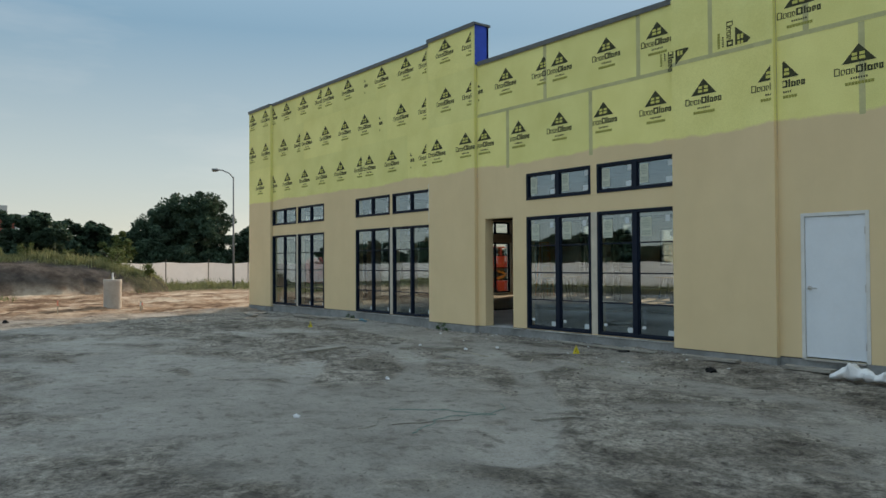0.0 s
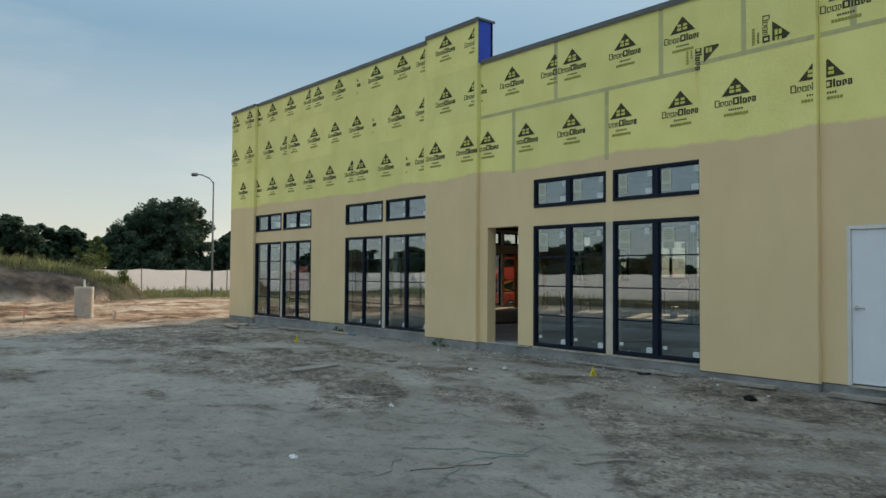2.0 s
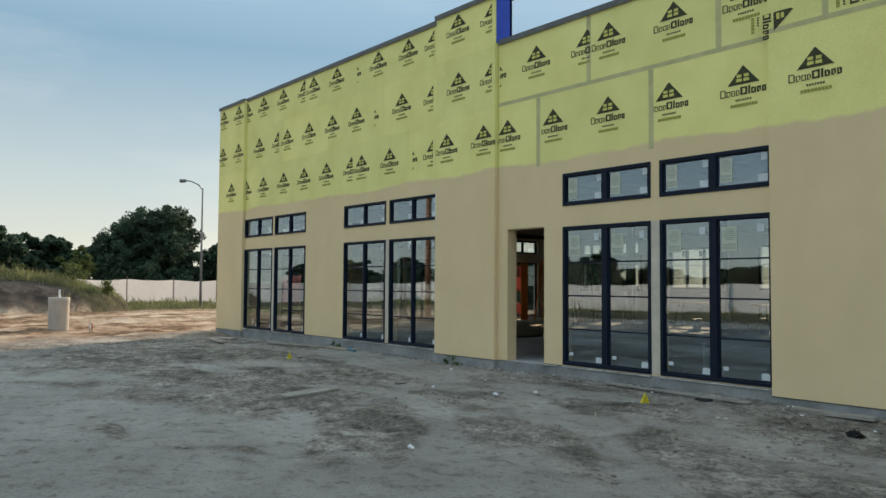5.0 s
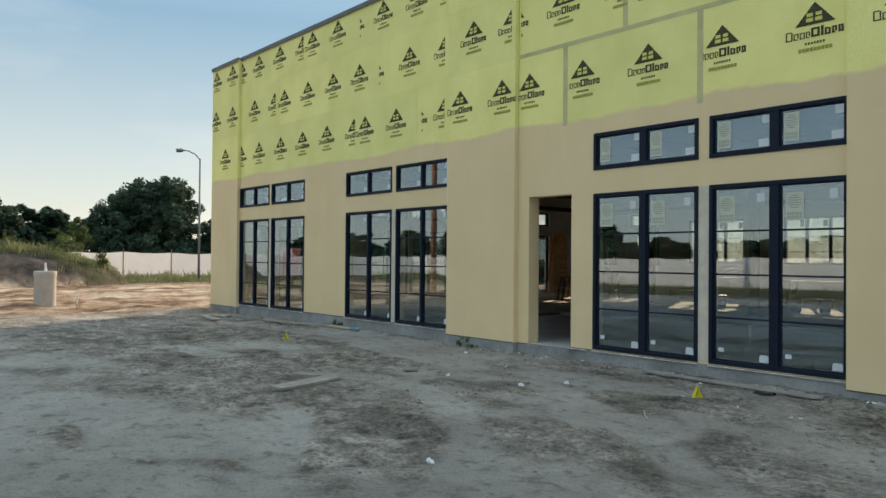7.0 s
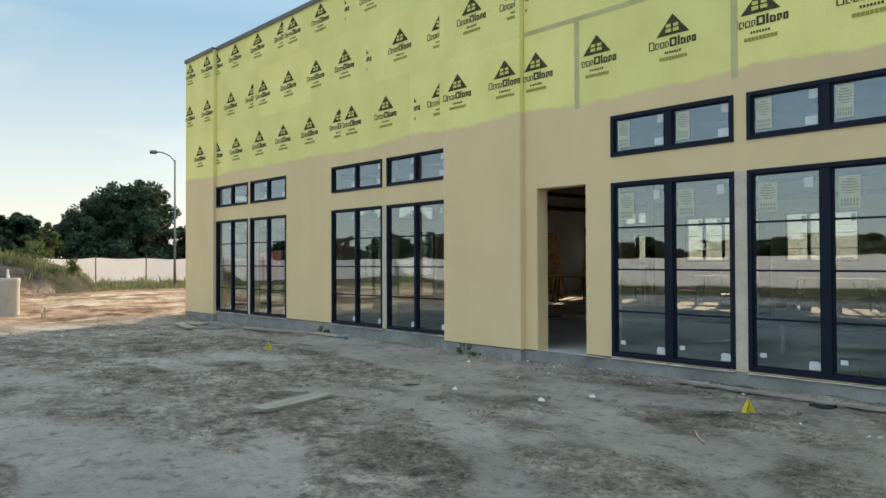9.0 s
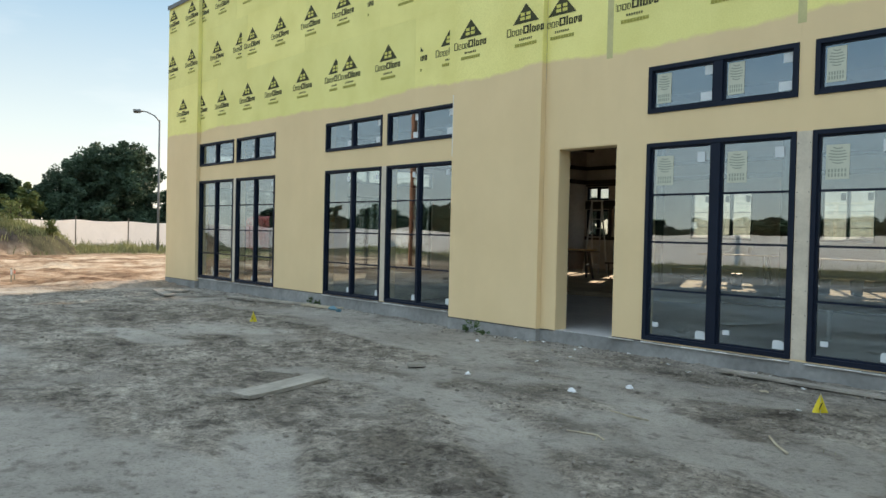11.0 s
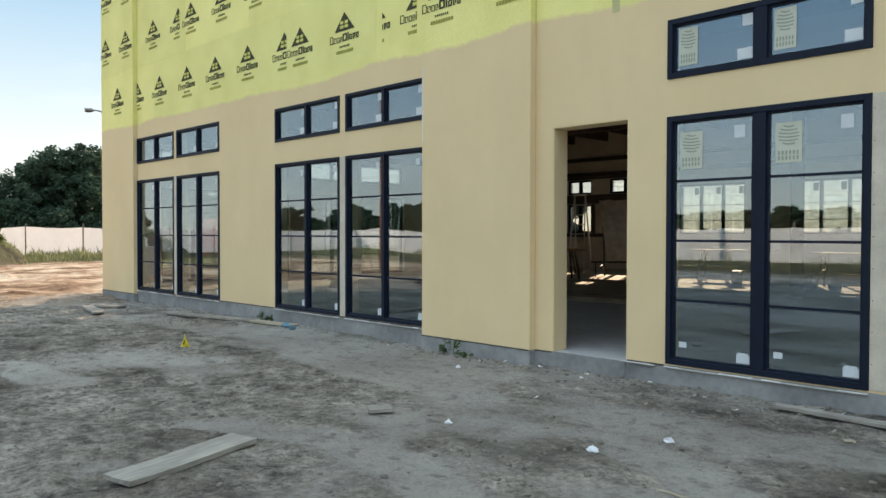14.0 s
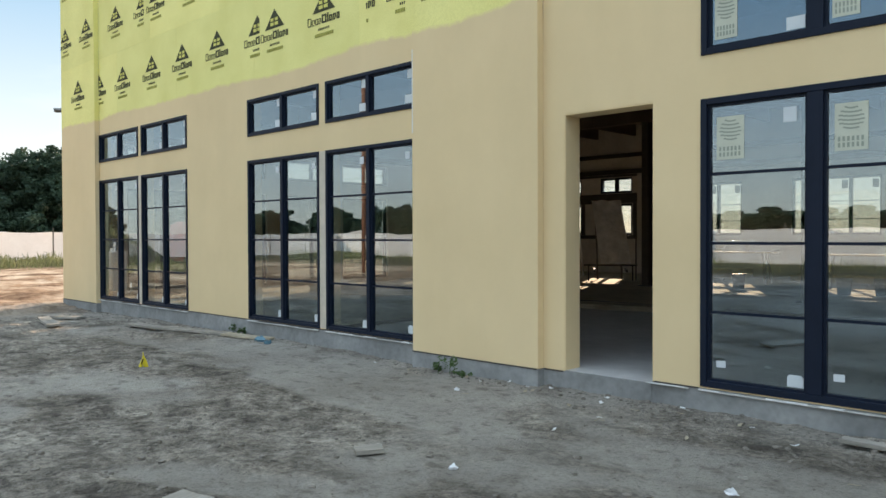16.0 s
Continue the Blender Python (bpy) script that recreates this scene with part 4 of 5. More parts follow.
# street lamp
L = thing("street_lamp", "grey metal street lamp with one curved arm", "street lamp", (-50.6, 10.4, 0.1))
part("pole", Geo().tube([(0, 0, -0.2), (0, 0, 4), (0, 0, 8.05)], [0.085, 0.07, 0.055], 10), GALV, L, smooth=True)
part("arm", Geo().tube([(0, 0, 7.95), (-0.15, -0.25, 8.3), (-0.4, -0.65, 8.52), (-0.55, -0.9, 8.56)], 0.04, 8), GALV, L, smooth=True)
q = Geo().blob((-0.68, -1.1, 8.54), 0.28, random.Random(1), 0.42, 10, 6)
part("lamp_head", q, GALV, L, "grey cobra-head lantern", smooth=True)
part("base_plate", Geo().box(-0.2, 0.2, -0.2, 0.2, -0.12, 0.04), GALV, L)

# precast concrete riser
mx, my = -29.6, -3.35
mz = land(mx, my)
R = thing("concrete_riser", "pale concrete pipe standing upright in the clay", "concrete pipe", (mx, my, mz))
prof = [(0.335, -0.25), (0.335, 0.0), (0.335, 0.95), (0.35, 1.0), (0.35, 1.13), (0.34, 1.145), (0.27, 1.145), (0.26, 1.0)]
q = Geo()
for rr, zz in prof:
    for j in range(28):
        a = 2 * math.pi * j / 28
        q.v.append((rr * math.cos(a), rr * math.sin(a), zz))
for i in range(len(prof) - 1):
    for j in range(28):
        q.f.append((i * 28 + j, i * 28 + (j + 1) % 28, (i + 1) * 28 + (j + 1) % 28, (i + 1) * 28 + j))
q.f.append(tuple(7 * 28 + j for j in range(28)))
part("pipe_wall", q, PRECAST, R, smooth=True)
part("pipe_stub", Geo().tube([(0.02, 0, 0.95), (0.02, 0, 1.42)], 0.035, 10), FLASH, R, "white plastic stub standing in the pipe")
part("pipe_stub", Geo().tube([(-0.08, 0.05, 0.95), (-0.08, 0.05, 1.25)], 0.03, 10), FLASH, R)

# survey stakes
for sx, sy, h, mt in ((-26.3, -6.0, 0.52, PINKTAPE), (-27.4, -2.9, 0.42, FLASH), (-27.7, -2.75, 0.3, PINKTAPE)):
    z = land(sx, sy)
    s = thing("survey_stake", "thin wooden survey stake with a ribbon at its top", "stake", (sx, sy, z), group="survey stakes")
    part("stake", Geo().box(-0.02, 0.02, -0.012, 0.012, -0.15, h), NEWWOOD, s)
    part("ribbon", Geo().box(-0.024, 0.024, -0.016, 0.016, h * 0.55, h * 0.9), mt, s)


def leaf_cloud(clumps, per, size, rnd, flat=1.0):
    """Leaves as small crossed blades in clumps; clumps are (x, y, z, r)."""
    q = Geo()
    for cx, cy, cz, cr in clumps:
        for _ in range(per):
            while True:
                x, y, z = (rnd.uniform(-1, 1) for _ in range(3))
                s = x * x + y * y + z * z
                if 0.12 < s < 1:
                    break
            a, b, c = (rnd.uniform(-1, 1) for _ in range(3))
            u = Vector((a, b, c * 0.6)).normalized()
            v = u.cross(Vector((rnd.uniform(-1, 1), rnd.uniform(-1, 1), rnd.uniform(-1, 1)))).normalized()
            p = Vector((cx + x * cr, cy + y * cr, cz + z * cr * flat))
            w = size * rnd.uniform(0.55, 1.2)
            k0 = len(q.v)
            q.v += [tuple(p - u * w), tuple(p + v * w * 0.5), tuple(p + u * w), tuple(p - v * w * 0.5)]
            q.f.append((k0, k0 + 1, k0 + 2, k0 + 3))
    return q


def tree(loc, height, spread, seed, mat=LEAF, clump_n=70, per=70, leaf=0.30, label="broad dark green oak tree", low=0.12, dome=False):
    rnd = random.Random(seed)
    t = thing("tree", label, "tree", loc)
    tips, wood = [], Geo()
    th = height * 0.28
    wood.tube([(0, 0, -0.3), (0.05, 0, th * 0.5), (0, 0.1, th), (0.1, 0, height * 0.75)], [height * 0.035, height * 0.028, height * 0.022, height * 0.008], 9)
    for i in range(9):
        a = i * 2.4 + rnd.random()
        z0 = th * (0.6 + 0.9 * rnd.random())
        rr = spread * rnd.uniform(0.35, 0.55)
        end = (math.cos(a) * rr, math.sin(a) * rr, z0 + height * rnd.uniform(0.05, 0.28))
        wood.tube([(0, 0, z0), (end[0] * 0.5, end[1] * 0.5, (z0 + end[2]) / 2 + 0.2), end], [height * 0.014, height * 0.009, height * 0.004], 6)
    part("trunk", wood, BARK, t, smooth=True)
    lobes = [(0, 0, 0.5, 0.78), (0, 0, 0.72, 0.5)]
    for i in range(11):
        a = i * 2.39 + rnd.uniform(-0.4, 0.4)
        z = low + 0.10 + (0.72 - low) * ((i * 0.618) % 1)
        rr = (0.6 if z < 0.55 else 0.36) * rnd.uniform(0.85, 1.1)
        lobes.append((math.cos(a) * rr, math.sin(a) * rr, z, rnd.uniform(0.30, 0.46)))
    if dome:
        lobes += [(0, 0, 0.36, 0.92), (0.1, 0.25, 0.4, 0.85), (0, -0.3, 0.3, 0.8), (0, 0.3, 0.62, 0.55), (0, -0.15, 0.66, 0.5), (0.2, 0, 0.3, 0.9)]
    cl = []
    for i in range(clump_n):
        lx, ly, lz, lr = lobes[i % len(lobes)]
        v = Vector((rnd.gauss(0, 1), rnd.gauss(0, 1), rnd.gauss(0, 0.9))).normalized() * (lr * rnd.uniform(0.35, 1.0) if i % 9 else lr * rnd.uniform(0.98, 1.08))
        zz = lz + v.z * spread / height * 0.85
        cl.append(((lx + v.x) * spread, (ly + v.y) * spread, max(low * height * 0.5, min(1.02, zz) * height), height * (rnd.uniform(0.04, 0.095) if dome else rnd.uniform(0.05, 0.095))))
    part("crown", leaf_cloud(cl, per, leaf, rnd, 0.8), mat, t)
    return t


big = tree((-79.0, 16.5, 0), 9.4, 6.2, 3, clump_n=900, per=110, leaf=0.2, low=0.06, dome=True)
t2 = tree((-84.0, 2.0, 0), 6.9, 5.6, 8, clump_n=260, per=120, leaf=0.34, label="rounded dark green oak tree behind the fence")
t3 = tree((-82.0, -7.0, 0), 7.2, 4.6, 12, clump_n=230, per=120, leaf=0.34, label="rounded dark green oak tree behind the fence")
scrub = tree((-70.0, 7.2, 0), 4.6, 3.0, 21, LEAFPALE, 60, 80, 0.22, "sunlit pale green scrub tree behind the fence", 0.02)
for x, y, s, rz, src in ((-92, 9.0, 0.95, 40, t2), (-96, 24, 0.8, 80, t2), (-98, 32, 0.85, 10, t3), (-92, -17, 1.0, 130, t2), (-86, 38, 0.75, 200, t3), (-88, 27, 0.55, 77, scrub), (-80, -20, 1.0, 15, t3), (-74, -2.5, 0.7, 60, scrub)):
    copy_thing(src, pose(x, y, 0, 0, 0, rz) @ Matrix.Scale(s, 4)).scale = (s, s, s)
# trees beyond the far side of the site, seen in the glass
rnd = random.Random(44)
for i in range(62):
    x = -150 + i * 3.4 + rnd.uniform(-1.2, 1.2)
    s = rnd.uniform(0.6, 0.68) if x > -75 else rnd.uniform(0.75, 1.05)
    c = copy_thing((t2, t3)[i % 2], pose(x, -82 + rnd.uniform(-8, 8), -0.4, 0, 0, rnd.uniform(0, 360)))
    c.scale = (s * 1.25, s * 1.25, s) if x < -75 else (s * 1.9, s * 1.5, s)
    tagged(c, "dark green tree in a row beyond the fence", "tree", "row of trees beyond the fence")

for i in range(13):
    c = copy_thing((t3, t2)[i % 2], pose(-76 - rnd.uniform(0, 10), 27 + i * 5.2, -0.2, 0, 0, rnd.uniform(0, 360)))
    sc = rnd.uniform(0.85, 1.15)
    c.scale = (sc, sc, sc)
    tagged(c, "dark green tree in a row behind the building", "tree", "row of trees behind the building")
for i in range(12):
    c = copy_thing((t2, t3)[i % 2], pose(-70 + i * 7.0, 82 + rnd.uniform(-4, 4), -0.5, 0, 0, rnd.uniform(0, 360)))
    sc = rnd.uniform(0.3, 0.42)
    c.scale = (sc * 1.3, sc * 1.3, sc)
    tagged(c, "dark green tree in a row behind the building", "tree", "row of trees behind the building")

# bushes added to darken what the back windows show below the horizon
for i in range(20):
    c = copy_thing((t3, t2)[i % 2], pose(-48 + i * 3.1, 31 + rnd.uniform(-1, 1), -0.25, 0, 0, rnd.uniform(0, 360)))
    sc = rnd.uniform(0.24, 0.275)
    c.scale = (sc * 1.6, sc * 1.3, sc)
    c.name = "bush"
    tagged(c, "low dark green bush added to hide the bright ground behind the building", "bush", "row of bushes behind the building")

# brick office building, far off
B = thing("office_building", "red brick office building with a pale flat cornice", "building", (-122, 1.5, 0))
B.scale = (1, 1, 1.12)
part("wall", Geo().box(-14, 0, -16, 4, 0, 8.4), BRICK, B)
part("cornice", Geo().box(-14.4, 0.4, -16.4, 4.4, 8.4, 9.3), STONEW, B, bevel=0.08)
part("wall", Geo().box(-14, -0.6, 4.05, 9, 0, 7.6), BRICK, B)
part("cornice", Geo().box(-14.2, -0.3, 4.45, 9.3, 7.6, 8.2), STONEW, B, bevel=0.06)
part("roof", Geo().box(-13, -2, -15, 3, 9.3, 10.1), CAP, B, bevel=0.3)
for fz in (1.2, 4.8):
    for yy in (-14, -10, -6, -2, 1.4, 5.4):
        w = part("window", Geo().box(-0.1, 0.06, yy, yy + 2.0, fz, fz + 2.1) if yy < 4 else Geo().box(-0.65, -0.54, yy, yy + 2.4, fz, fz + 2.1), FRAME, B)
        off = 0.0 if yy < 4 else -0.6
        part("pane", Geo().box(0.065 + off, 0.07 + off, yy + 0.1, yy + (0.95 if yy < 4 else 1.15), fz + 0.1, fz + 2.0), STONEW, w)

# utility poles behind, seen in the glass
for ux, uy, uh in ((-31.9, -15.15, 9.5), (-15.5, -52.0, 8.0)):
    U = thing("utility_pole", "brown wooden utility pole with a crossarm", "utility pole", (ux, uy, land(ux, uy)))
    part("pole", Geo().tube([(0, 0, -0.5), (0, 0, uh)], [0.17, 0.13], 10), POLEWOOD, U, smooth=True)
    part("crossarm", Geo().box(-1.2, 1.2, -0.19, -0.07, uh - 0.8, uh - 0.65), POLEWOOD, U)
    for x in (-1.05, -0.5, 0.5, 1.05):
        part("insulator", Geo().tube([(x, -0.13, uh - 0.65), (x, -0.13, uh - 0.48)], 0.05, 8), STONEW, U)

# tank trailer beside the building, seen through two windows
T = thing("tank_trailer", "faded red round tank on a low steel trailer", "tank trailer", (-26.1, 4.65, land(-26.1, 4.65)), 60)
q = Geo()
prof = [(-1.15, 0.1), (-1.12, 0.3), (-1.02, 0.47), (-0.85, 0.56), (0.85, 0.56), (1.02, 0.47), (1.12, 0.3), (1.15, 0.1)]
q.tube([(px, 0, 1.42) for px, _r in prof], [r for _p, r in prof], 24)
part("tank", q, TANKRED, T, smooth=True)
for s_ in (-1, 1):
    part("chassis_rail", Geo().beam((-1.2, s_ * 0.35, 0.58), (1.9, s_ * 0.1, 0.58), 0.07, 0.12), DARKSTEEL, T)
    part("saddle", Geo().box(s_ * 0.6 - 0.05, s_ * 0.6 + 0.05, -0.45, 0.45, 0.62, 1.02), DARKSTEEL, T)
    wheel = part("wheel", Geo().tube([(0, s_ * 0.62, 0.33), (0, s_ * 0.82, 0.33)], 0.33, 18), BLACK, T)
    part("rim", Geo().tube([(0, s_ * 0.822, 0.33), (0, s_ * 0.835, 0.33)], 0.18, 14), STONEW, wheel)
part("filler_cap", Geo().tube([(0, 0, 1.95), (0, 0, 2.06)], 0.14, 14), DARKSTEEL, T)

# grass on the mound and verges
rnd = random.Random(77)
q = Geo()


def blades(x, y, cnt, h, spread):
    for _ in range(cnt):
        bx, by = x + rnd.gauss(0, spread), y + rnd.gauss(0, spread)
        z = land(bx, by) - 0.03
        hh = h * rnd.uniform(0.5, 1.25)
        a = rnd.random() * 6.283
        w = min(0.012 + 0.014 * rnd.random(), h * 0.06)
        dx, dy = math.cos(a) * w, math.sin(a) * w
        lx, ly = rnd.gauss(0, 0.22) * hh, rnd.gauss(0, 0.22) * hh
        k0 = len(q.v)
        q.v += [(bx - dx, by - dy, z), (bx + dx, by + dy, z), (bx + dx * 0.7 + lx * 0.4, by + dy * 0.7 + ly * 0.4, z + hh * 0.6), (bx + lx, by + ly, z + hh)]
        q.f.append((k0, k0 + 1, k0 + 2, k0 + 3))


n_t = 0
while n_t < 2400:
    x, y = rnd.uniform(-56, -45), rnd.uniform(-14, 6)
    if bare_face(x, y) > rnd.random() and land(x, y) > 0.8 + 0.6 * rnd.random() and math.hypot((x + 50.0) / 4.0, (y + 4.6) / 9.2) < 1.1:
        blades(x, y, 12, 0.24 if rnd.random() < 0.93 else 0.55, 0.16)
        n_t += 1
for _ in range(2300):
    blades(rnd.gauss(-51.2, 1.5), rnd.uniform(-1, 40), 9, 0.26 if rnd.random() < 0.9 else 0.5, 0.22)
for _ in range(420):
    blades(rnd.uniform(-47, -38), rnd.uniform(-14, -5.5), 7, 0.28, 0.3)
for _ in range(2200):
    blades(rnd.uniform(-56, 20), -30.6 + abs(rnd.gauss(0, 2.2)), 7, 0.15 if rnd.random() < 0.95 else 0.45, 0.25)
tagged(part("tall_grass", q, GRASS), "dry green and straw-coloured grass on the verge", "grass", kind="stuff")
# taller shrubs on the mound
for i, (x, y, h) in enumerate(((-50.2, -3.2, 0.8), (-50.6, -0.8, 0.6), (-51.0, -6.0, 0.7), (-49.4, 2.0, 1.3), (-48.8, 3.9, 0.9))):
    r2 = random.Random(i)
    cl = [(r2.gauss(0, h * 0.2), r2.gauss(0, h * 0.2), h * r2.uniform(0.15, 0.95), h * 0.2) for _ in range(14)]
    b = thing("shrub", "small pale green wild shrub on the spoil mound", "shrub", (x, y, land(x, y) - 0.05), group="shrubs on the mound")
    part("twigs", Geo().tube([(0, 0, -0.1), (0.05, 0, h * 0.8)], [0.03, 0.01], 5), BARK, b)
    part("leaves", leaf_cloud(cl, 45, 0.07, r2), LEAFPALE, b)

# ---------------------------------------------------------------- litter on the dirt


def plank(loc, rz, ln, w, h, mat, label, tilt=0.0, name="plank"):
    x, y = loc
    q = Geo()
    m = max(2, int(ln / 0.12))
    for i in range(m + 1):
        fx = -ln / 2 + ln * i / m
        warp = 0.006 * (2 * fx / max(ln, 0.8)) ** 2
        skew = 0.01 * math.sin(fx * 5)
        q.v += [(fx, -w / 2 + skew, warp), (fx, w / 2 + skew, warp + 0.01), (fx, w / 2 + skew, warp + h + 0.004), (fx, 0.0 + skew, warp + h - 0.004), (fx, -w / 2 + skew, warp + h)]
    for i in range(m):
        for j in range(5):
            q.f.append((i * 5 + j, i * 5 + (j + 1) % 5, i * 5 + 5 + (j + 1) % 5, i * 5 + 5 + j))
    q.f += [(4, 3, 2, 1, 0), tuple(m * 5 + j for j in range(5))]
    ob = part(name, q, mat)
    ob.matrix_world = pose(x, y, land(x, y) + 0.012, tilt, 0, rz)
    return tagged(ob, label, "board")


plank((-10.1, -4.55), 107, 1.08, 0.24, 0.034, OLDWOOD, "weathered grey plank lying flat on the dirt", 1)
plank((-17.6, -0.55), 12, 2.4, 0.14, 0.035, OLDWOOD, "grey board lying along the foundation")
plank((-15.95, -0.28), 8, 1.0, 0.16, 0.03, NEWWOOD, "pale short board lying by the foundation")
plank((-20.4, -1.5), -12, 1.5, 0.2, 0.04, OLDWOOD, "weathered board lying on the dirt")
plank((-21.1, -1.0), 20, 0.9, 0.2, 0.04, OLDWOOD, "short weathered board lying on the dirt")
plank((-6.75, -0.40), -3, 2.5, 0.09, 0.026, OLDWOOD, "long weathered stud lying below the windows")
plank((-4.45, -0.42), -2, 1.0, 0.14, 0.04, OLDWOOD, "grey stud offcut lying by the foundation")
plank((-2.85, -0.36), -3, 0.75, 0.16, 0.05, OLDWOOD, "grey stud offcut lying by the service door")
plank((-10.33, -2.72), 60, 0.2, 0.12, 0.03, OLDWOOD, "flat chip of grey wood on the dirt", name="wood_chip")

# crumpled white plastic by the service door
q = Geo()
NU, NV = 64, 16
for i in range(NU + 1):
    f = i / NU
    cx, cy = -2.3 + 1.5 * f, -0.86 + 0.10 * math.sin(6 * f)
    rr = 0.062 + 0.055 * noise.noise((f * 9, 0, 4)) + (0.02 if f < 0.3 else 0.0)
    rr *= min(1, 0.25 + 7 * f, 0.25 + 7 * (1 - f))
    for j in range(NV):
        a = 2 * math.pi * j / NV
        fold = 1 + 0.6 * noise.noise((f * 13, math.cos(a) * 1.4, math.sin(a) * 1.4)) + 0.35 * noise.noise((f * 37, math.cos(a) * 3, math.sin(a) * 3))
        q.v.append((cx + 0.03 * noise.noise((f * 20, a, 2)), cy + math.cos(a) * rr * 1.35 * fold, 0.075 + rr + math.sin(a) * rr * fold))
for i in range(NU):
    for j in range(NV):
        q.f.append((i * NV + j, i * NV + (j + 1) % NV, (i + 1) * NV + (j + 1) % NV, (i + 1) * NV + j))
tagged(part("plastic_sheeting", q, PLASTIC, smooth=True), "crumpled roll of white plastic sheeting on the dirt", "plastic sheeting")

for x, y in ((-14.75, -2.35), (-6.50, -1.43)):
    z = land(x, y)
    f = thing("marker_flag", "small yellow marker flag on a wire in the dirt", "flag", (x, y, z), 30, group="yellow marker flags")
    part("wire", Geo().tube([(0, 0, -0.05), (0.0, 0, 0.19)], 0.003, 5), STEEL, f)
    q = Geo()
    for i in range(6):
        for j in range(5):
            w_ = 0.13 * (j / 4) * (i / 5 - 0.5)
            q.v.append((w_, 0.014 * math.sin(i * 1.1 + j * 0.8) + 0.006, 0.185 - 0.042 * j))
    for i in range(5):
        for j in range(4):
            q.f.append((i * 5 + j, i * 5 + 5 + j, i * 5 + 6 + j, i * 5 + 1 + j))
    cloth = part("flag", q, YELLOW, f)
    part("print", Geo().beam((-0.012, -0.012, 0.05), (0.012, -0.012, 0.11), 0.018, 0.004), BLACK, cloth, "dark printed mark")


def litter(x, y, s, mat, label, seed, name="scrap"):
    r2 = random.Random(seed)
    q = Geo()
    q.blob((0, 0, s * 0.3), s, r2, 0.45, 11, 7)
    q.v = [(vx * r2.uniform(0.5, 1.6), vy * r2.uniform(0.3, 1.3), vz * r2.uniform(0.4, 1.7)) for vx, vy, vz in q.v]
    ob = part(name, q, mat)
    ob.location = (x, y, land(x, y))
    tagged(ob, label, "litter")


litter(-8.38, -2.43, 0.04, PLASTIC, "crumpled white paper on the dirt", 1)
litter(-8.13, -1.85, 0.038, PLASTIC, "crumpled white paper on the dirt", 2)
litter(-9.68, -2.55, 0.03, PLASTIC, "white scrap on the dirt", 3)
litter(-4.58, -7.9, 0.04, PLASTIC, "crumpled white scrap on the dirt", 4)
litter(-6.3, -5.6, 0.035, PLASTIC, "white scrap on the dirt", 5)
litter(-15.55, -0.3, 0.075, BLUEBIT, "crumpled blue plastic scrap by the foundation", 6)
litter(-15.3, -0.35, 0.055, BLUEBIT, "crumpled blue plastic scrap by the foundation", 16)
litter(-3.78, -1.47, 0.085, BLACK, "black rubber scrap on the dirt", 7)
q = Geo()
for i in range(11):
    f = i / 10
    cx, cy = -6.24 + 0.27 * f, -0.60 - 0.07 * math.sin(f * 2.6)
    for j in range(6):
        a = math.pi * (0.1 + 0.8 * j / 5)
        for rr in (0.045, 0.038):
            q.v.append((cx, cy + rr * math.cos(a), land(cx, cy) - 0.012 + rr * math.sin(a) * (0.7 + 0.5 * f)))
for i in range(10):
    for j in range(5):
        k0, k1 = i * 12 + j * 2, i * 12 + 12 + j * 2
        q.f += [(k0, k1, k1 + 2, k0 + 2), (k0 + 1, k0 + 3, k1 + 3, k1 + 1)]
tagged(part("rubber_strip", q, BLACK, smooth=True), "curved black rubber strip lying on the dirt", "rubber strip")
litter(-11.35, -0.75, 0.03, PLASTIC, "white scrap on the dirt", 9)
litter(-21.9, -8.2, 0.09, BLACK, "dark clod-like scrap on the dirt", 10)

# thin cords and roots on the dirt
rnd = random.Random(31)
for x, y, n, mat, label, wd in ((-4.3, -6.9, 26, TEAL, "loose green cord lying on the dirt", 0.004), (-3.3, -6.2, 22, TEAL, "loose green cord lying on the dirt", 0.004), (-3.5, -7.4, 12, POST, "dry root lying on the dirt", 0.005), (-3.9, -7.2, 10, OLDWOOD, "dry pale root lying on the dirt", 0.007), (-2.6, -5.6, 9, OLDWOOD, "pale splinter of wood on the dirt", 0.012)):
    a, px, py, pts = rnd.random() * 6.28, x, y, []
    for i in range(n):
        pts.append((px, py, land(px, py) + wd * 1.2 + 0.006))
        a += rnd.gauss(0, 0.55)
        px += 0.075 * math.cos(a)
        py += 0.075 * math.sin(a)
    tagged(part("cord" if mat is TEAL else "twig", Geo().tube(pts, wd, 5), mat, smooth=True), label, "cord" if mat is TEAL else "twig")

# pale dry twigs, each a few bent lengths
for pts, wd in (([(-7.47, -3.65), (-7.33, -3.66), (-7.2, -3.63), (-7.1, -3.7)], 0.007), ([(-7.2, -3.63), (-7.14, -3.74)], 0.005), ([(-6.41, -2.59), (-6.28, -2.76), (-6.14, -2.91)], 0.010),
                ([(-7.62, -2.89), (-7.5, -2.83), (-7.31, -2.79)], 0.006), ([(-7.6, -2.84), (-7.45, -2.87), (-7.36, -2.82)], 0.005)):
    tagged(part("twig", Geo().tube([(x, y, land(x, y) + wd * 1.3) for x, y in pts], wd, 6), NEWWOOD, smooth=True), "pale dry twig lying on the dirt", "twig", "pale twigs on the dirt")

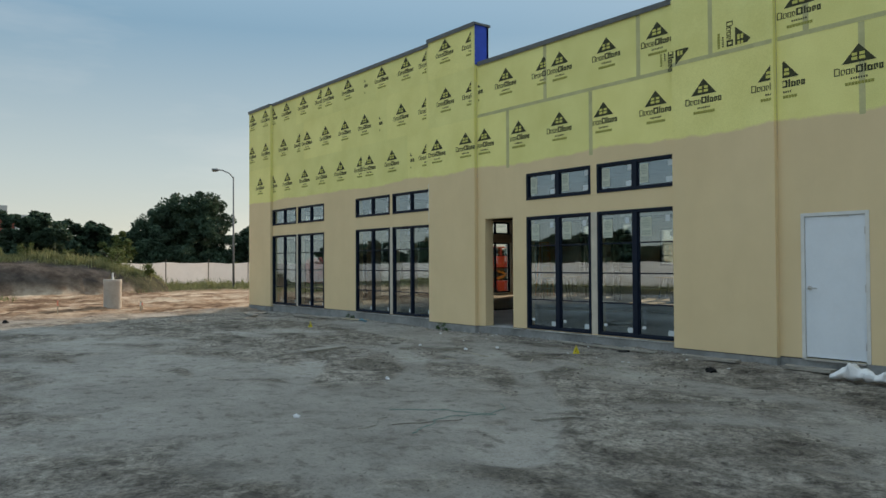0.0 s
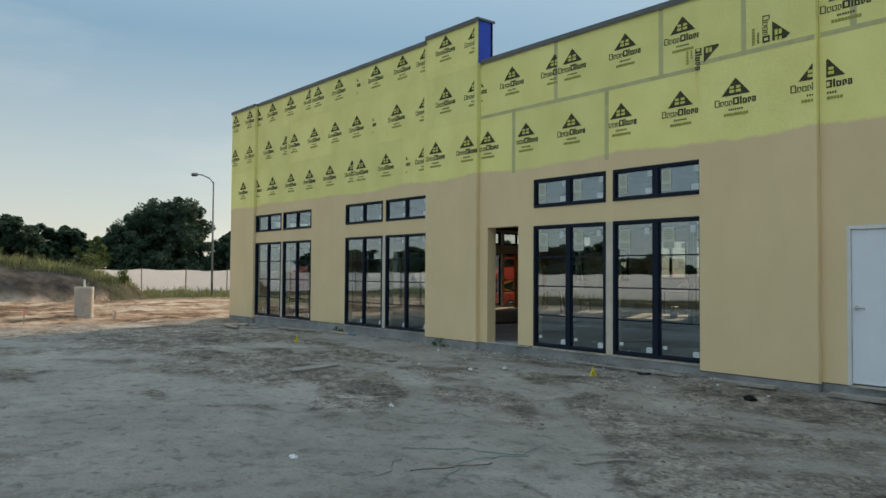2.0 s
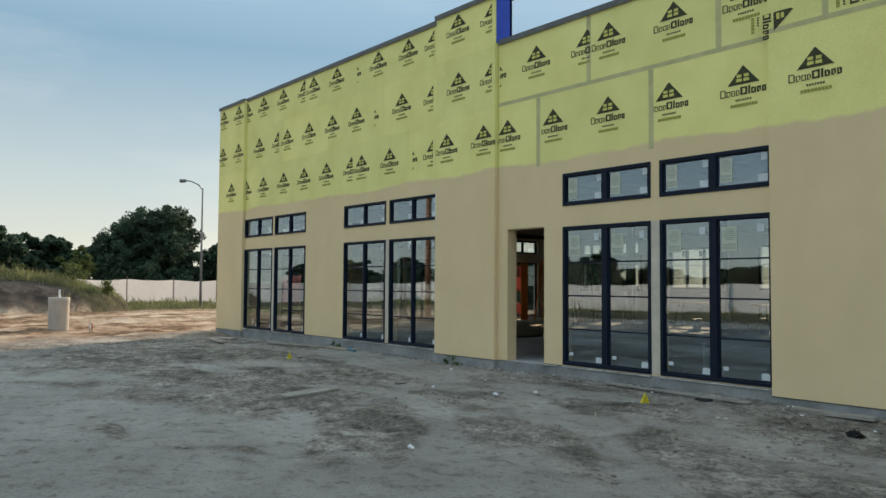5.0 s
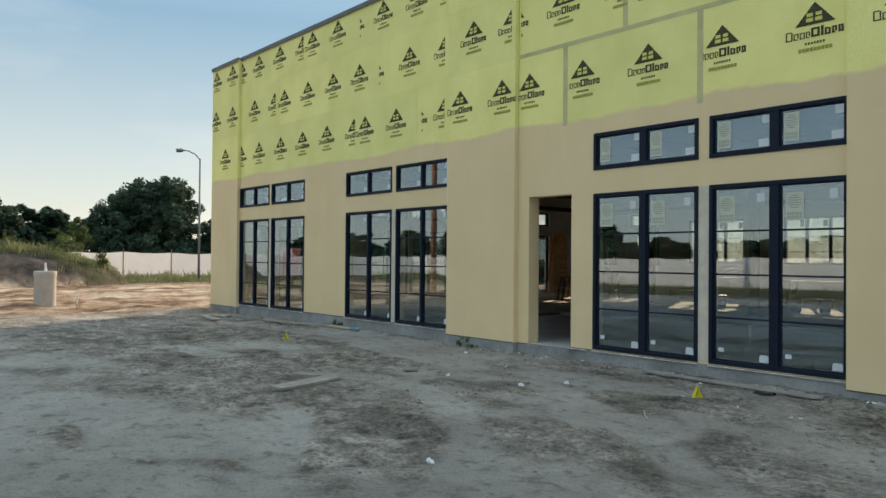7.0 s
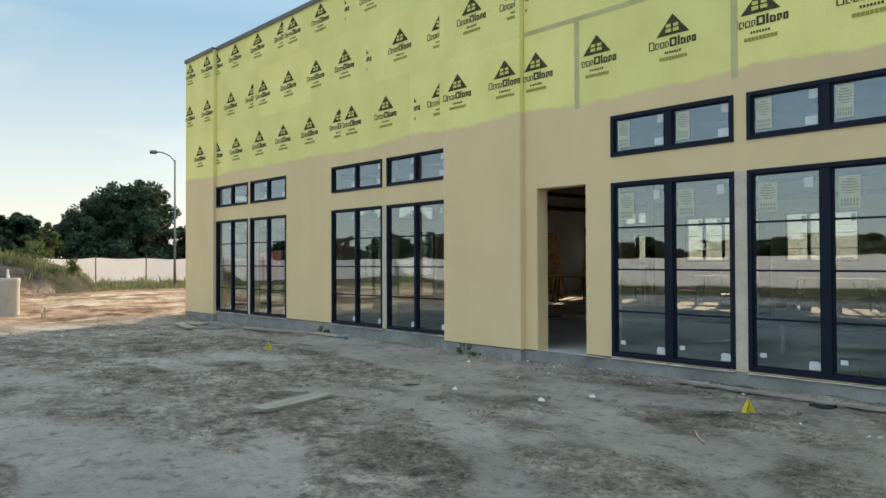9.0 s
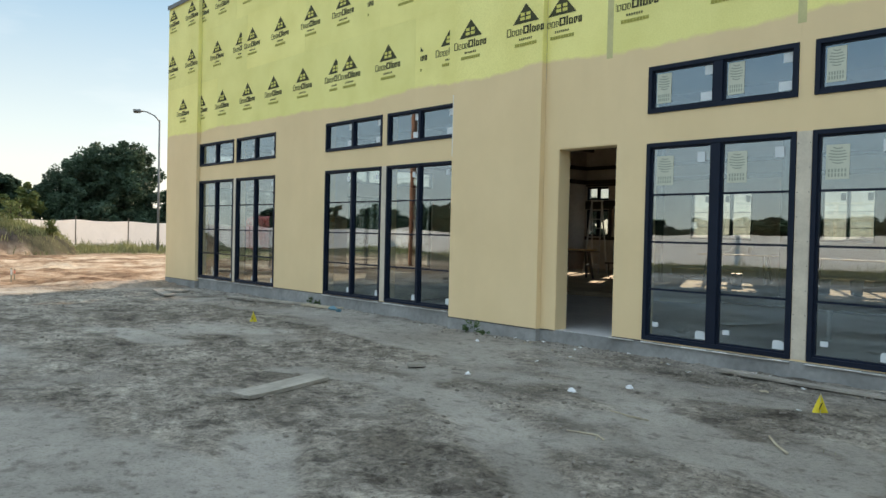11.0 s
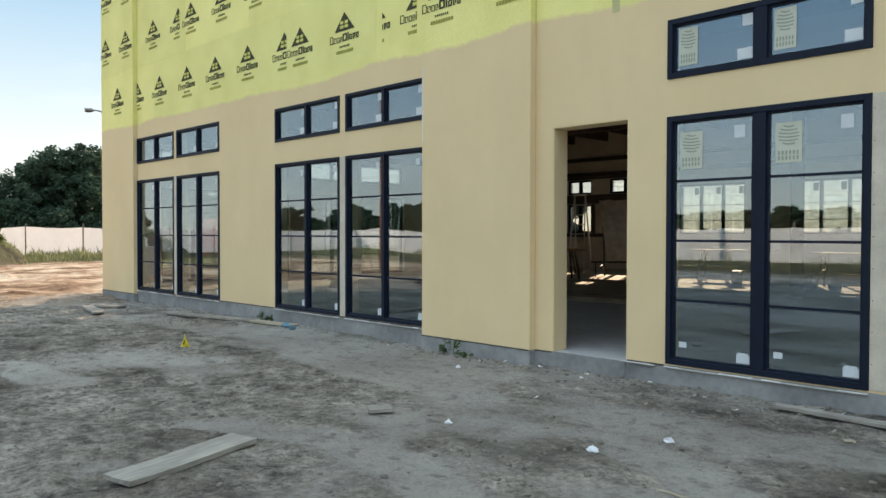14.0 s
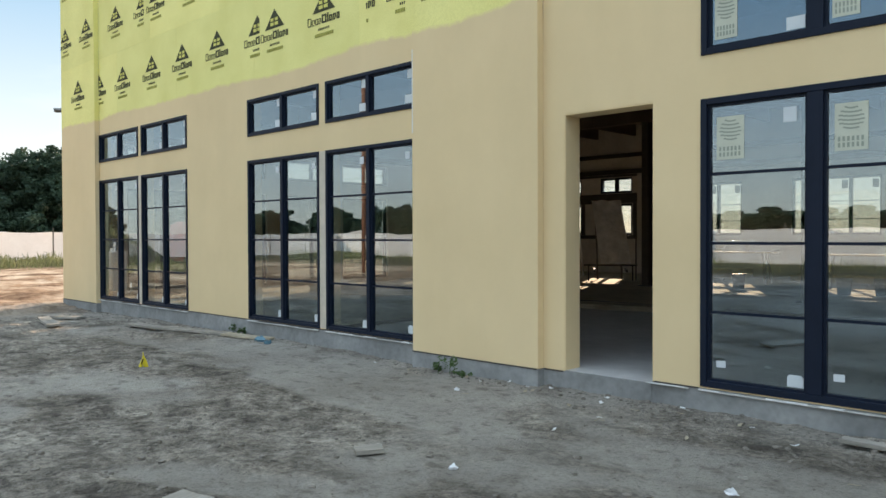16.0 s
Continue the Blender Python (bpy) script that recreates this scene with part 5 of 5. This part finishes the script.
# pale flakes and splinters dropped along the foundation
flakes = []
rnd = random.Random(91)
for k in range(6):
    q = Geo()
    ln, wd = rnd.uniform(0.04, 0.11), rnd.uniform(0.012, 0.035)
    for i in range(4):
        f = i / 3 - 0.5
        zb = 0.006 + rnd.uniform(0.0, 0.014)
        for sy, dz in ((-1, 0.0), (1, 0.006), (1, 0.010), (-1, 0.004)):
            q.v.append((f * ln, sy * wd * (0.5 - 0.35 * abs(f) * rnd.random()), zb + dz))
    for i in range(3):
        for j in range(4):
            q.f.append((i * 4 + j, i * 4 + (j + 1) % 4, i * 4 + 4 + (j + 1) % 4, i * 4 + 4 + j))
    q.f += [(3, 2, 1, 0), (12, 13, 14, 15)]
    flakes.append(q.mesh("flake", (FLASH, NEWWOOD, NEWWOOD, OLDWOOD, FLASH, OLDWOOD)[k]))
for k in range(78):
    if k % 3:
        x, y = rnd.uniform(-13.5, -4.5), -0.13 - abs(rnd.gauss(0, 0.22))
    else:
        x, y = rnd.uniform(-12, -3.5), rnd.uniform(-1.6, -0.4)
    kk = rnd.randrange(6)
    ob = new("flake", flakes[kk])
    ob.matrix_world = pose(x, y, land(x, y) + 0.002, rnd.uniform(-8, 8), 0, rnd.uniform(0, 360))
    tagged(ob, "white torn flake lying on the dirt" if kk in (0, 4) else "pale splinter of wood lying on the dirt", "litter", "flakes along the foundation")

# weeds at the foot of the wall
for i, (x, y, h) in enumerate(((-11.95, -0.22, 0.17), (-12.15, -0.2, 0.1), (-16.6, -0.12, 0.12), (-16.35, -0.1, 0.1), (-11.75, -0.25, 0.09))):
    r2 = random.Random(50 + i)
    cl = [(r2.gauss(0, h * 0.4), r2.gauss(0, h * 0.3), h * r2.uniform(0.2, 1), h * 0.25) for _ in range(9)]
    b = thing("weed", "small green weed at the foot of the wall", "weed", (x, y, land(x, y)), group="weeds along the wall")
    part("stem", Geo().tube([(0, 0, -0.03), (0.01, 0, h)], 0.005, 5), WEED, b)
    part("leaves", leaf_cloud(cl, 9, 0.022, r2), WEED, b)
q = Geo()
rnd = random.Random(78)
for _ in range(40):
    blades(-5.1 + rnd.gauss(0, 0.33), -2.45 + rnd.gauss(0, 0.2), 6, 0.055, 0.06)
tagged(part("grass_tuft", q, GRASS), "thin low grass growing in the dirt", "grass", kind="stuff")

# clods and crumbs of dirt
rnd = random.Random(15)
q = Geo()
for i in range(13000):
    if i % 3:
        x, y = rnd.uniform(-22, 3), -0.2 - 8.5 * rnd.random() ** 1.4
    else:
        x, y = rnd.uniform(-13, 0), rnd.uniform(-7, -0.2)
    if churn(x, y) < 0.25 + 0.5 * rnd.random():
        continue
    r = (0.007 + 0.024 * rnd.random() ** 5) * (1.0 if y > -5.5 else 0.6)
    q.blob((x, y, land(x, y) + r * 0.1), r, rnd, 0.6, 5, 3)
for _ in range(900):
    x = rnd.uniform(-23, 0)
    y = -0.02 - abs(rnd.gauss(0, 0.16)) - (PIL if any(a - 0.05 < x < b + 0.05 for a, b, _t in PILASTERS) else 0)
    r = 0.008 + 0.022 * rnd.random() ** 4
    q.blob((x, y, land(x, y) + r * 0.1), r, rnd, 0.6, 5, 3)
tagged(part("dirt_clods", q, CLOD), "loose clods and crumbs of dry dirt", "dirt clods", kind="stuff")

# ---------------------------------------------------------------- things inside, seen through glass and doorway
for x, y in ((-11.5, 9.3), (-16.3, 11.7)):
    c = thing("steel_column", "dark steel column on the slab", "column", (x, y, SLAB_Z))
    q = Geo().box(-0.1, 0.1, -0.1, -0.088, 0, 4.25).box(-0.1, 0.1, 0.088, 0.1, 0, 4.25).box(-0.006, 0.006, -0.088, 0.088, 0, 4.25)
    part("shaft", q, DARKSTEEL, c)
    part("base_plate", Geo().box(-0.17, 0.17, -0.17, 0.17, 0, 0.02), DARKSTEEL, c)


def ladder(loc, rz, h, mat, label):
    a = thing("step_ladder", label, "ladder", loc, rz)
    for s in (-1, 1):
        part("rail", Geo().beam((s * 0.28, -0.55, 0), (s * 0.18, 0, h), 0.03, 0.08), mat, a)
        part("rear_rail", Geo().beam((s * 0.28, 0.55, 0), (s * 0.18, 0, h - 0.03), 0.03, 0.05), mat, a)
    n = int(h / 0.3)
    for i in range(1, n):
        f = i / n
        w = 0.28 - 0.1 * f
        part("rung", Geo().box(-w, w, -0.55 * (1 - f) - 0.04, -0.55 * (1 - f) + 0.04, h * f - 0.015, h * f + 0.015), ALU, a)
    part("top_cap", Geo().box(-0.22, 0.22, -0.08, 0.08, h, h + 0.05), mat, a)


ladder((-21.4, 12.9, SLAB_Z), 60, 2.35, ORANGE, "orange fibreglass step ladder standing open")
ladder((-20.7, 14.6, SLAB_Z), 20, 2.6, ALU, "aluminium step ladder standing open")


def work_table(loc, rz, ln, mat, label):
    a = thing("work_table", label, "work table", loc, rz)
    part("tabletop", Geo().box(-ln / 2, ln / 2, -0.35, 0.35, 0.82, 0.86), mat, a, bevel=0.005)
    for sx in (-1, 1):
        for sy in (-1, 1):
            part("leg", Geo().beam((sx * (ln / 2 - 0.2), sy * 0.34, 0), (sx * (ln / 2 - 0.3), sy * 0.2, 0.82), 0.05, 0.05), DARKSTEEL, a)
        part("stretcher", Geo().beam((sx * (ln / 2 - 0.25), -0.27, 0.4), (sx * (ln / 2 - 0.25), 0.27, 0.4), 0.04, 0.04), DARKSTEEL, a)


work_table((-15.3, 14.6, SLAB_Z), 8, 2.3, PLY, "plywood work table on dark steel legs")
work_table((-20.9, 13.6, SLAB_Z), 25, 1.5, PLY, "plywood work table on dark steel legs")
work_table((-18.9, 11.0, SLAB_Z), 55, 1.5, OLDWOOD, "weathered wooden bench on dark steel legs")
work_table((-11.4, 13.2, SLAB_Z), 3, 2.4, PLY, "plywood work table on dark steel legs")
for i, (x, y) in enumerate(((-12.3, 11.9), (-11.6, 11.8), (-10.9, 12.0), (-14.1, 12.2))):
    b = thing("bucket", "dark plastic site bucket on the slab", "bucket", (x, y, SLAB_Z), group="buckets on the slab")
    part("pail", Geo().tube([(0, 0, 0), (0, 0, 0.36)], [0.13, 0.16], 14), BLACK, b, smooth=True)
    part("rim", Geo().tube([(0, 0, 0.345), (0, 0, 0.37)], [0.17, 0.17], 14), DARKSTEEL, b)
pp = thing("white_pipe", "bent white plastic pipe lying on the work table", "pipe", (-15.3, 14.6, SLAB_Z + 0.89), 20)
part("pipe", Geo().tube([(-0.55, -0.1, 0.03), (-0.25, -0.08, 0.03), (-0.15, 0.0, 0.16), (-0.05, 0.05, 0.24), (0.5, 0.1, 0.24)], 0.035, 10), PLASTIC, pp, smooth=True)
part("coupling", Geo().tube([(0.45, 0.095, 0.24), (0.56, 0.105, 0.24)], 0.05, 10), PLASTIC, pp, smooth=True)
part("support_block", Geo().box(0.3, 0.42, 0.03, 0.14, -0.03, 0.205), NEWWOOD, pp)
# wrapped panel leaning on a rack
p = thing("wrapped_panel", "sheet of glazing in creased plastic leaning on a cart", "panel", (-18.4, 13.3, SLAB_Z), 33)
q = Geo()
for i in range(13):
    for j in range(17):
        u, w_ = i / 12, j / 16
        q.v.append((-0.27 + 0.84 * u - 0.27 * w_ + 0.02 * noise.noise((u * 3, w_ * 2, 5)), -0.45 + 0.47 * w_ + 0.05 * noise.noise((u * 6, w_ * 1.6, 1)) + 0.02 * noise.noise((u * 15, w_ * 5, 2)), 0.50 + 1.85 * w_ + 0.03 * noise.noise((u * 4, 0, 9))))
for i in range(12):
    for j in range(16):
        a_ = i * 17 + j
        q.f.append((a_, a_ + 17, a_ + 18, a_ + 1))
part("wrapping", q, WRAP, p, "creased shiny clear plastic wrapping", smooth=True)
q = Geo()
q.v = [(u - 0.27 * w_, -0.37 + 0.47 * w_ + d_, 0.52 + 1.8 * w_) for w_ in (0, 1) for d_ in (0, 0.03) for u in (-0.24, 0.54)]
q.f = [(0, 2, 3, 1), (4, 5, 7, 6), (0, 1, 5, 4), (2, 6, 7, 3), (0, 4, 6, 2), (1, 3, 7, 5)]
part("sheet", q, DARKPANE, p, "grey glazing sheet")
for s in (-1, 1):
    part("prop", Geo().beam((s * 0.36, 0.6, 0), (s * 0.33 - 0.1, 0.16, 2.25), 0.05, 0.05), DARKSTEEL, p)
    part("foot", Geo().beam((s * 0.45, -0.75, 0.30), (s * 0.45, 0.6, 0.30), 0.05, 0.06), DARKSTEEL, p)
    part("rest_leg", Geo().beam((s * 0.62, -0.45, 0.02), (s * 0.62, -0.45, 0.46), 0.04, 0.04), DARKSTEEL, p)
    part("caster", Geo().tube([(s * 0.62 - 0.02, -0.45, 0.045), (s * 0.62 + 0.02, -0.45, 0.045)], 0.045, 10), BLACK, p)
part("rest", Geo().beam((-0.75, -0.45, 0.46), (0.75, -0.45, 0.46), 0.05, 0.05), DARKSTEEL, p)
part("pole", Geo().tube([(0.72, -0.3, 0.0), (0.72, -0.3, 2.5)], 0.02, 8), DARKSTEEL, p)
# sheet added where a sunlit yellow strip shows at the side wall
tagged(part("sunlit_strip_sheet", Geo().box(-23.33, -23.31, 14.75, 15.55, SLAB_Z, SLAB_Z + 2.4), PLY), "yellow plywood sheet in place of a sunlit strip at the side wall", "plywood")
# upright board; the orange is sunlight put into its colour
tagged(part("sunlit_board", Geo().box(-22.72, -22.69, 12.82, 13.22, SLAB_Z - 0.012, SLAB_Z + 2.35), ORANGE, bevel=0.004), "tall board on the floor slab, its sunlit look painted orange", "board")
ps = thing("drain_stub", "short white plastic pipe standing out of the slab", "pipe", (-7.87, 2.33, SLAB_Z))
part("pipe", Geo().tube([(0, 0, -0.02), (0, 0, 0.36)], 0.03, 12), PLASTIC, ps, smooth=True)
part("cap", Geo().tube([(0, 0, 0.355), (0, 0, 0.39)], 0.036, 12), PLASTIC, ps)
# stacks added to give the yellow of the sun patches on the floor
for x, y, rz, cnt in ((-16.6, 15.6, 4, 12), (-12.6, 15.4, -3, 8)):
    st = thing("plywood_stack", "added stack of yellow plywood sheets in place of a sun patch on the slab", "plywood", (x, y, SLAB_Z), rz, group="plywood stacks")
    for j in range(2):
        part("bearer", Geo().box(-0.9 + j * 1.6, -0.8 + j * 1.6, -0.6, 0.6, 0, 0.09), NEWWOOD, st)
    for j in range(cnt):
        o = 0.012 * ((j * 5) % 3)
        part("sheet", Geo().box(-1.22 + o, 1.22 + o, -0.61 - o, 0.61 - o, 0.092 + j * 0.02, 0.109 + j * 0.02), PLY, st)
# pallet of sheets and lumber on the slab
for x, y, rz, h in ((-13.2, 5.9, 10, 0.12), (-19.5, 5.2, 40, 0.3)):
    s = thing("lumber_stack", "low stack of studs on the slab", "lumber", (x, y, SLAB_Z), rz)
    for i in range(6):
        for j in range(max(1, int(h / 0.05))):
            part("stud", Geo().box(-1.5 + 0.03 * ((i * 7 + j) % 4), 1.5, -0.3 + i * 0.1, -0.21 + i * 0.1, j * 0.045, j * 0.045 + 0.04), NEWWOOD, s)
# red lift parked beyond
v = thing("scissor_lift", "red scissor lift parked outside behind the building", "scissor lift", (-28.3, 17.0, land(-28.3, 17.0) + 0.0), 50)
part("chassis", Geo().box(-1.1, 1.1, -0.5, 0.5, 0.2, 0.75), REDPAINT, v, bevel=0.03)
part("platform", Geo().box(-1.15, 1.15, -0.52, 0.52, 1.45, 1.6), REDPAINT, v, bevel=0.02)
for s in (-1, 1):
    part("scissor_arm", Geo().beam((-0.9, s * 0.4, 0.75), (0.9, s * 0.4, 1.45), 0.05, 0.1), ORANGE, v)
    part("scissor_arm", Geo().beam((0.9, s * 0.4, 0.75), (-0.9, s * 0.4, 1.45), 0.05, 0.1), ORANGE, v)
    part("guard_rail", Geo().beam((-1.1, s * 0.5, 2.6), (1.1, s * 0.5, 2.6), 0.05, 0.05), REDPAINT, v)
    part("guard_panel", Geo().box(-1.1, 1.1, s * 0.5 - 0.015, s * 0.5 + 0.015, 1.6, 2.15), REDPAINT, v)
    for sx in (-1.1, -0.35, 0.35, 1.1):
        part("guard_post", Geo().beam((sx, s * 0.5, 1.6), (sx, s * 0.5, 2.6), 0.045, 0.045), REDPAINT, v)
    for sx in (-0.75, 0.75):
        wheel = part("wheel", Geo().tube([(sx, s * 0.38, 0.2), (sx, s * 0.54, 0.2)], 0.2, 16), BLACK, v)
        part("rim", Geo().tube([(sx, s * 0.541, 0.2), (sx, s * 0.55, 0.2)], 0.11, 12), STONEW, wheel)
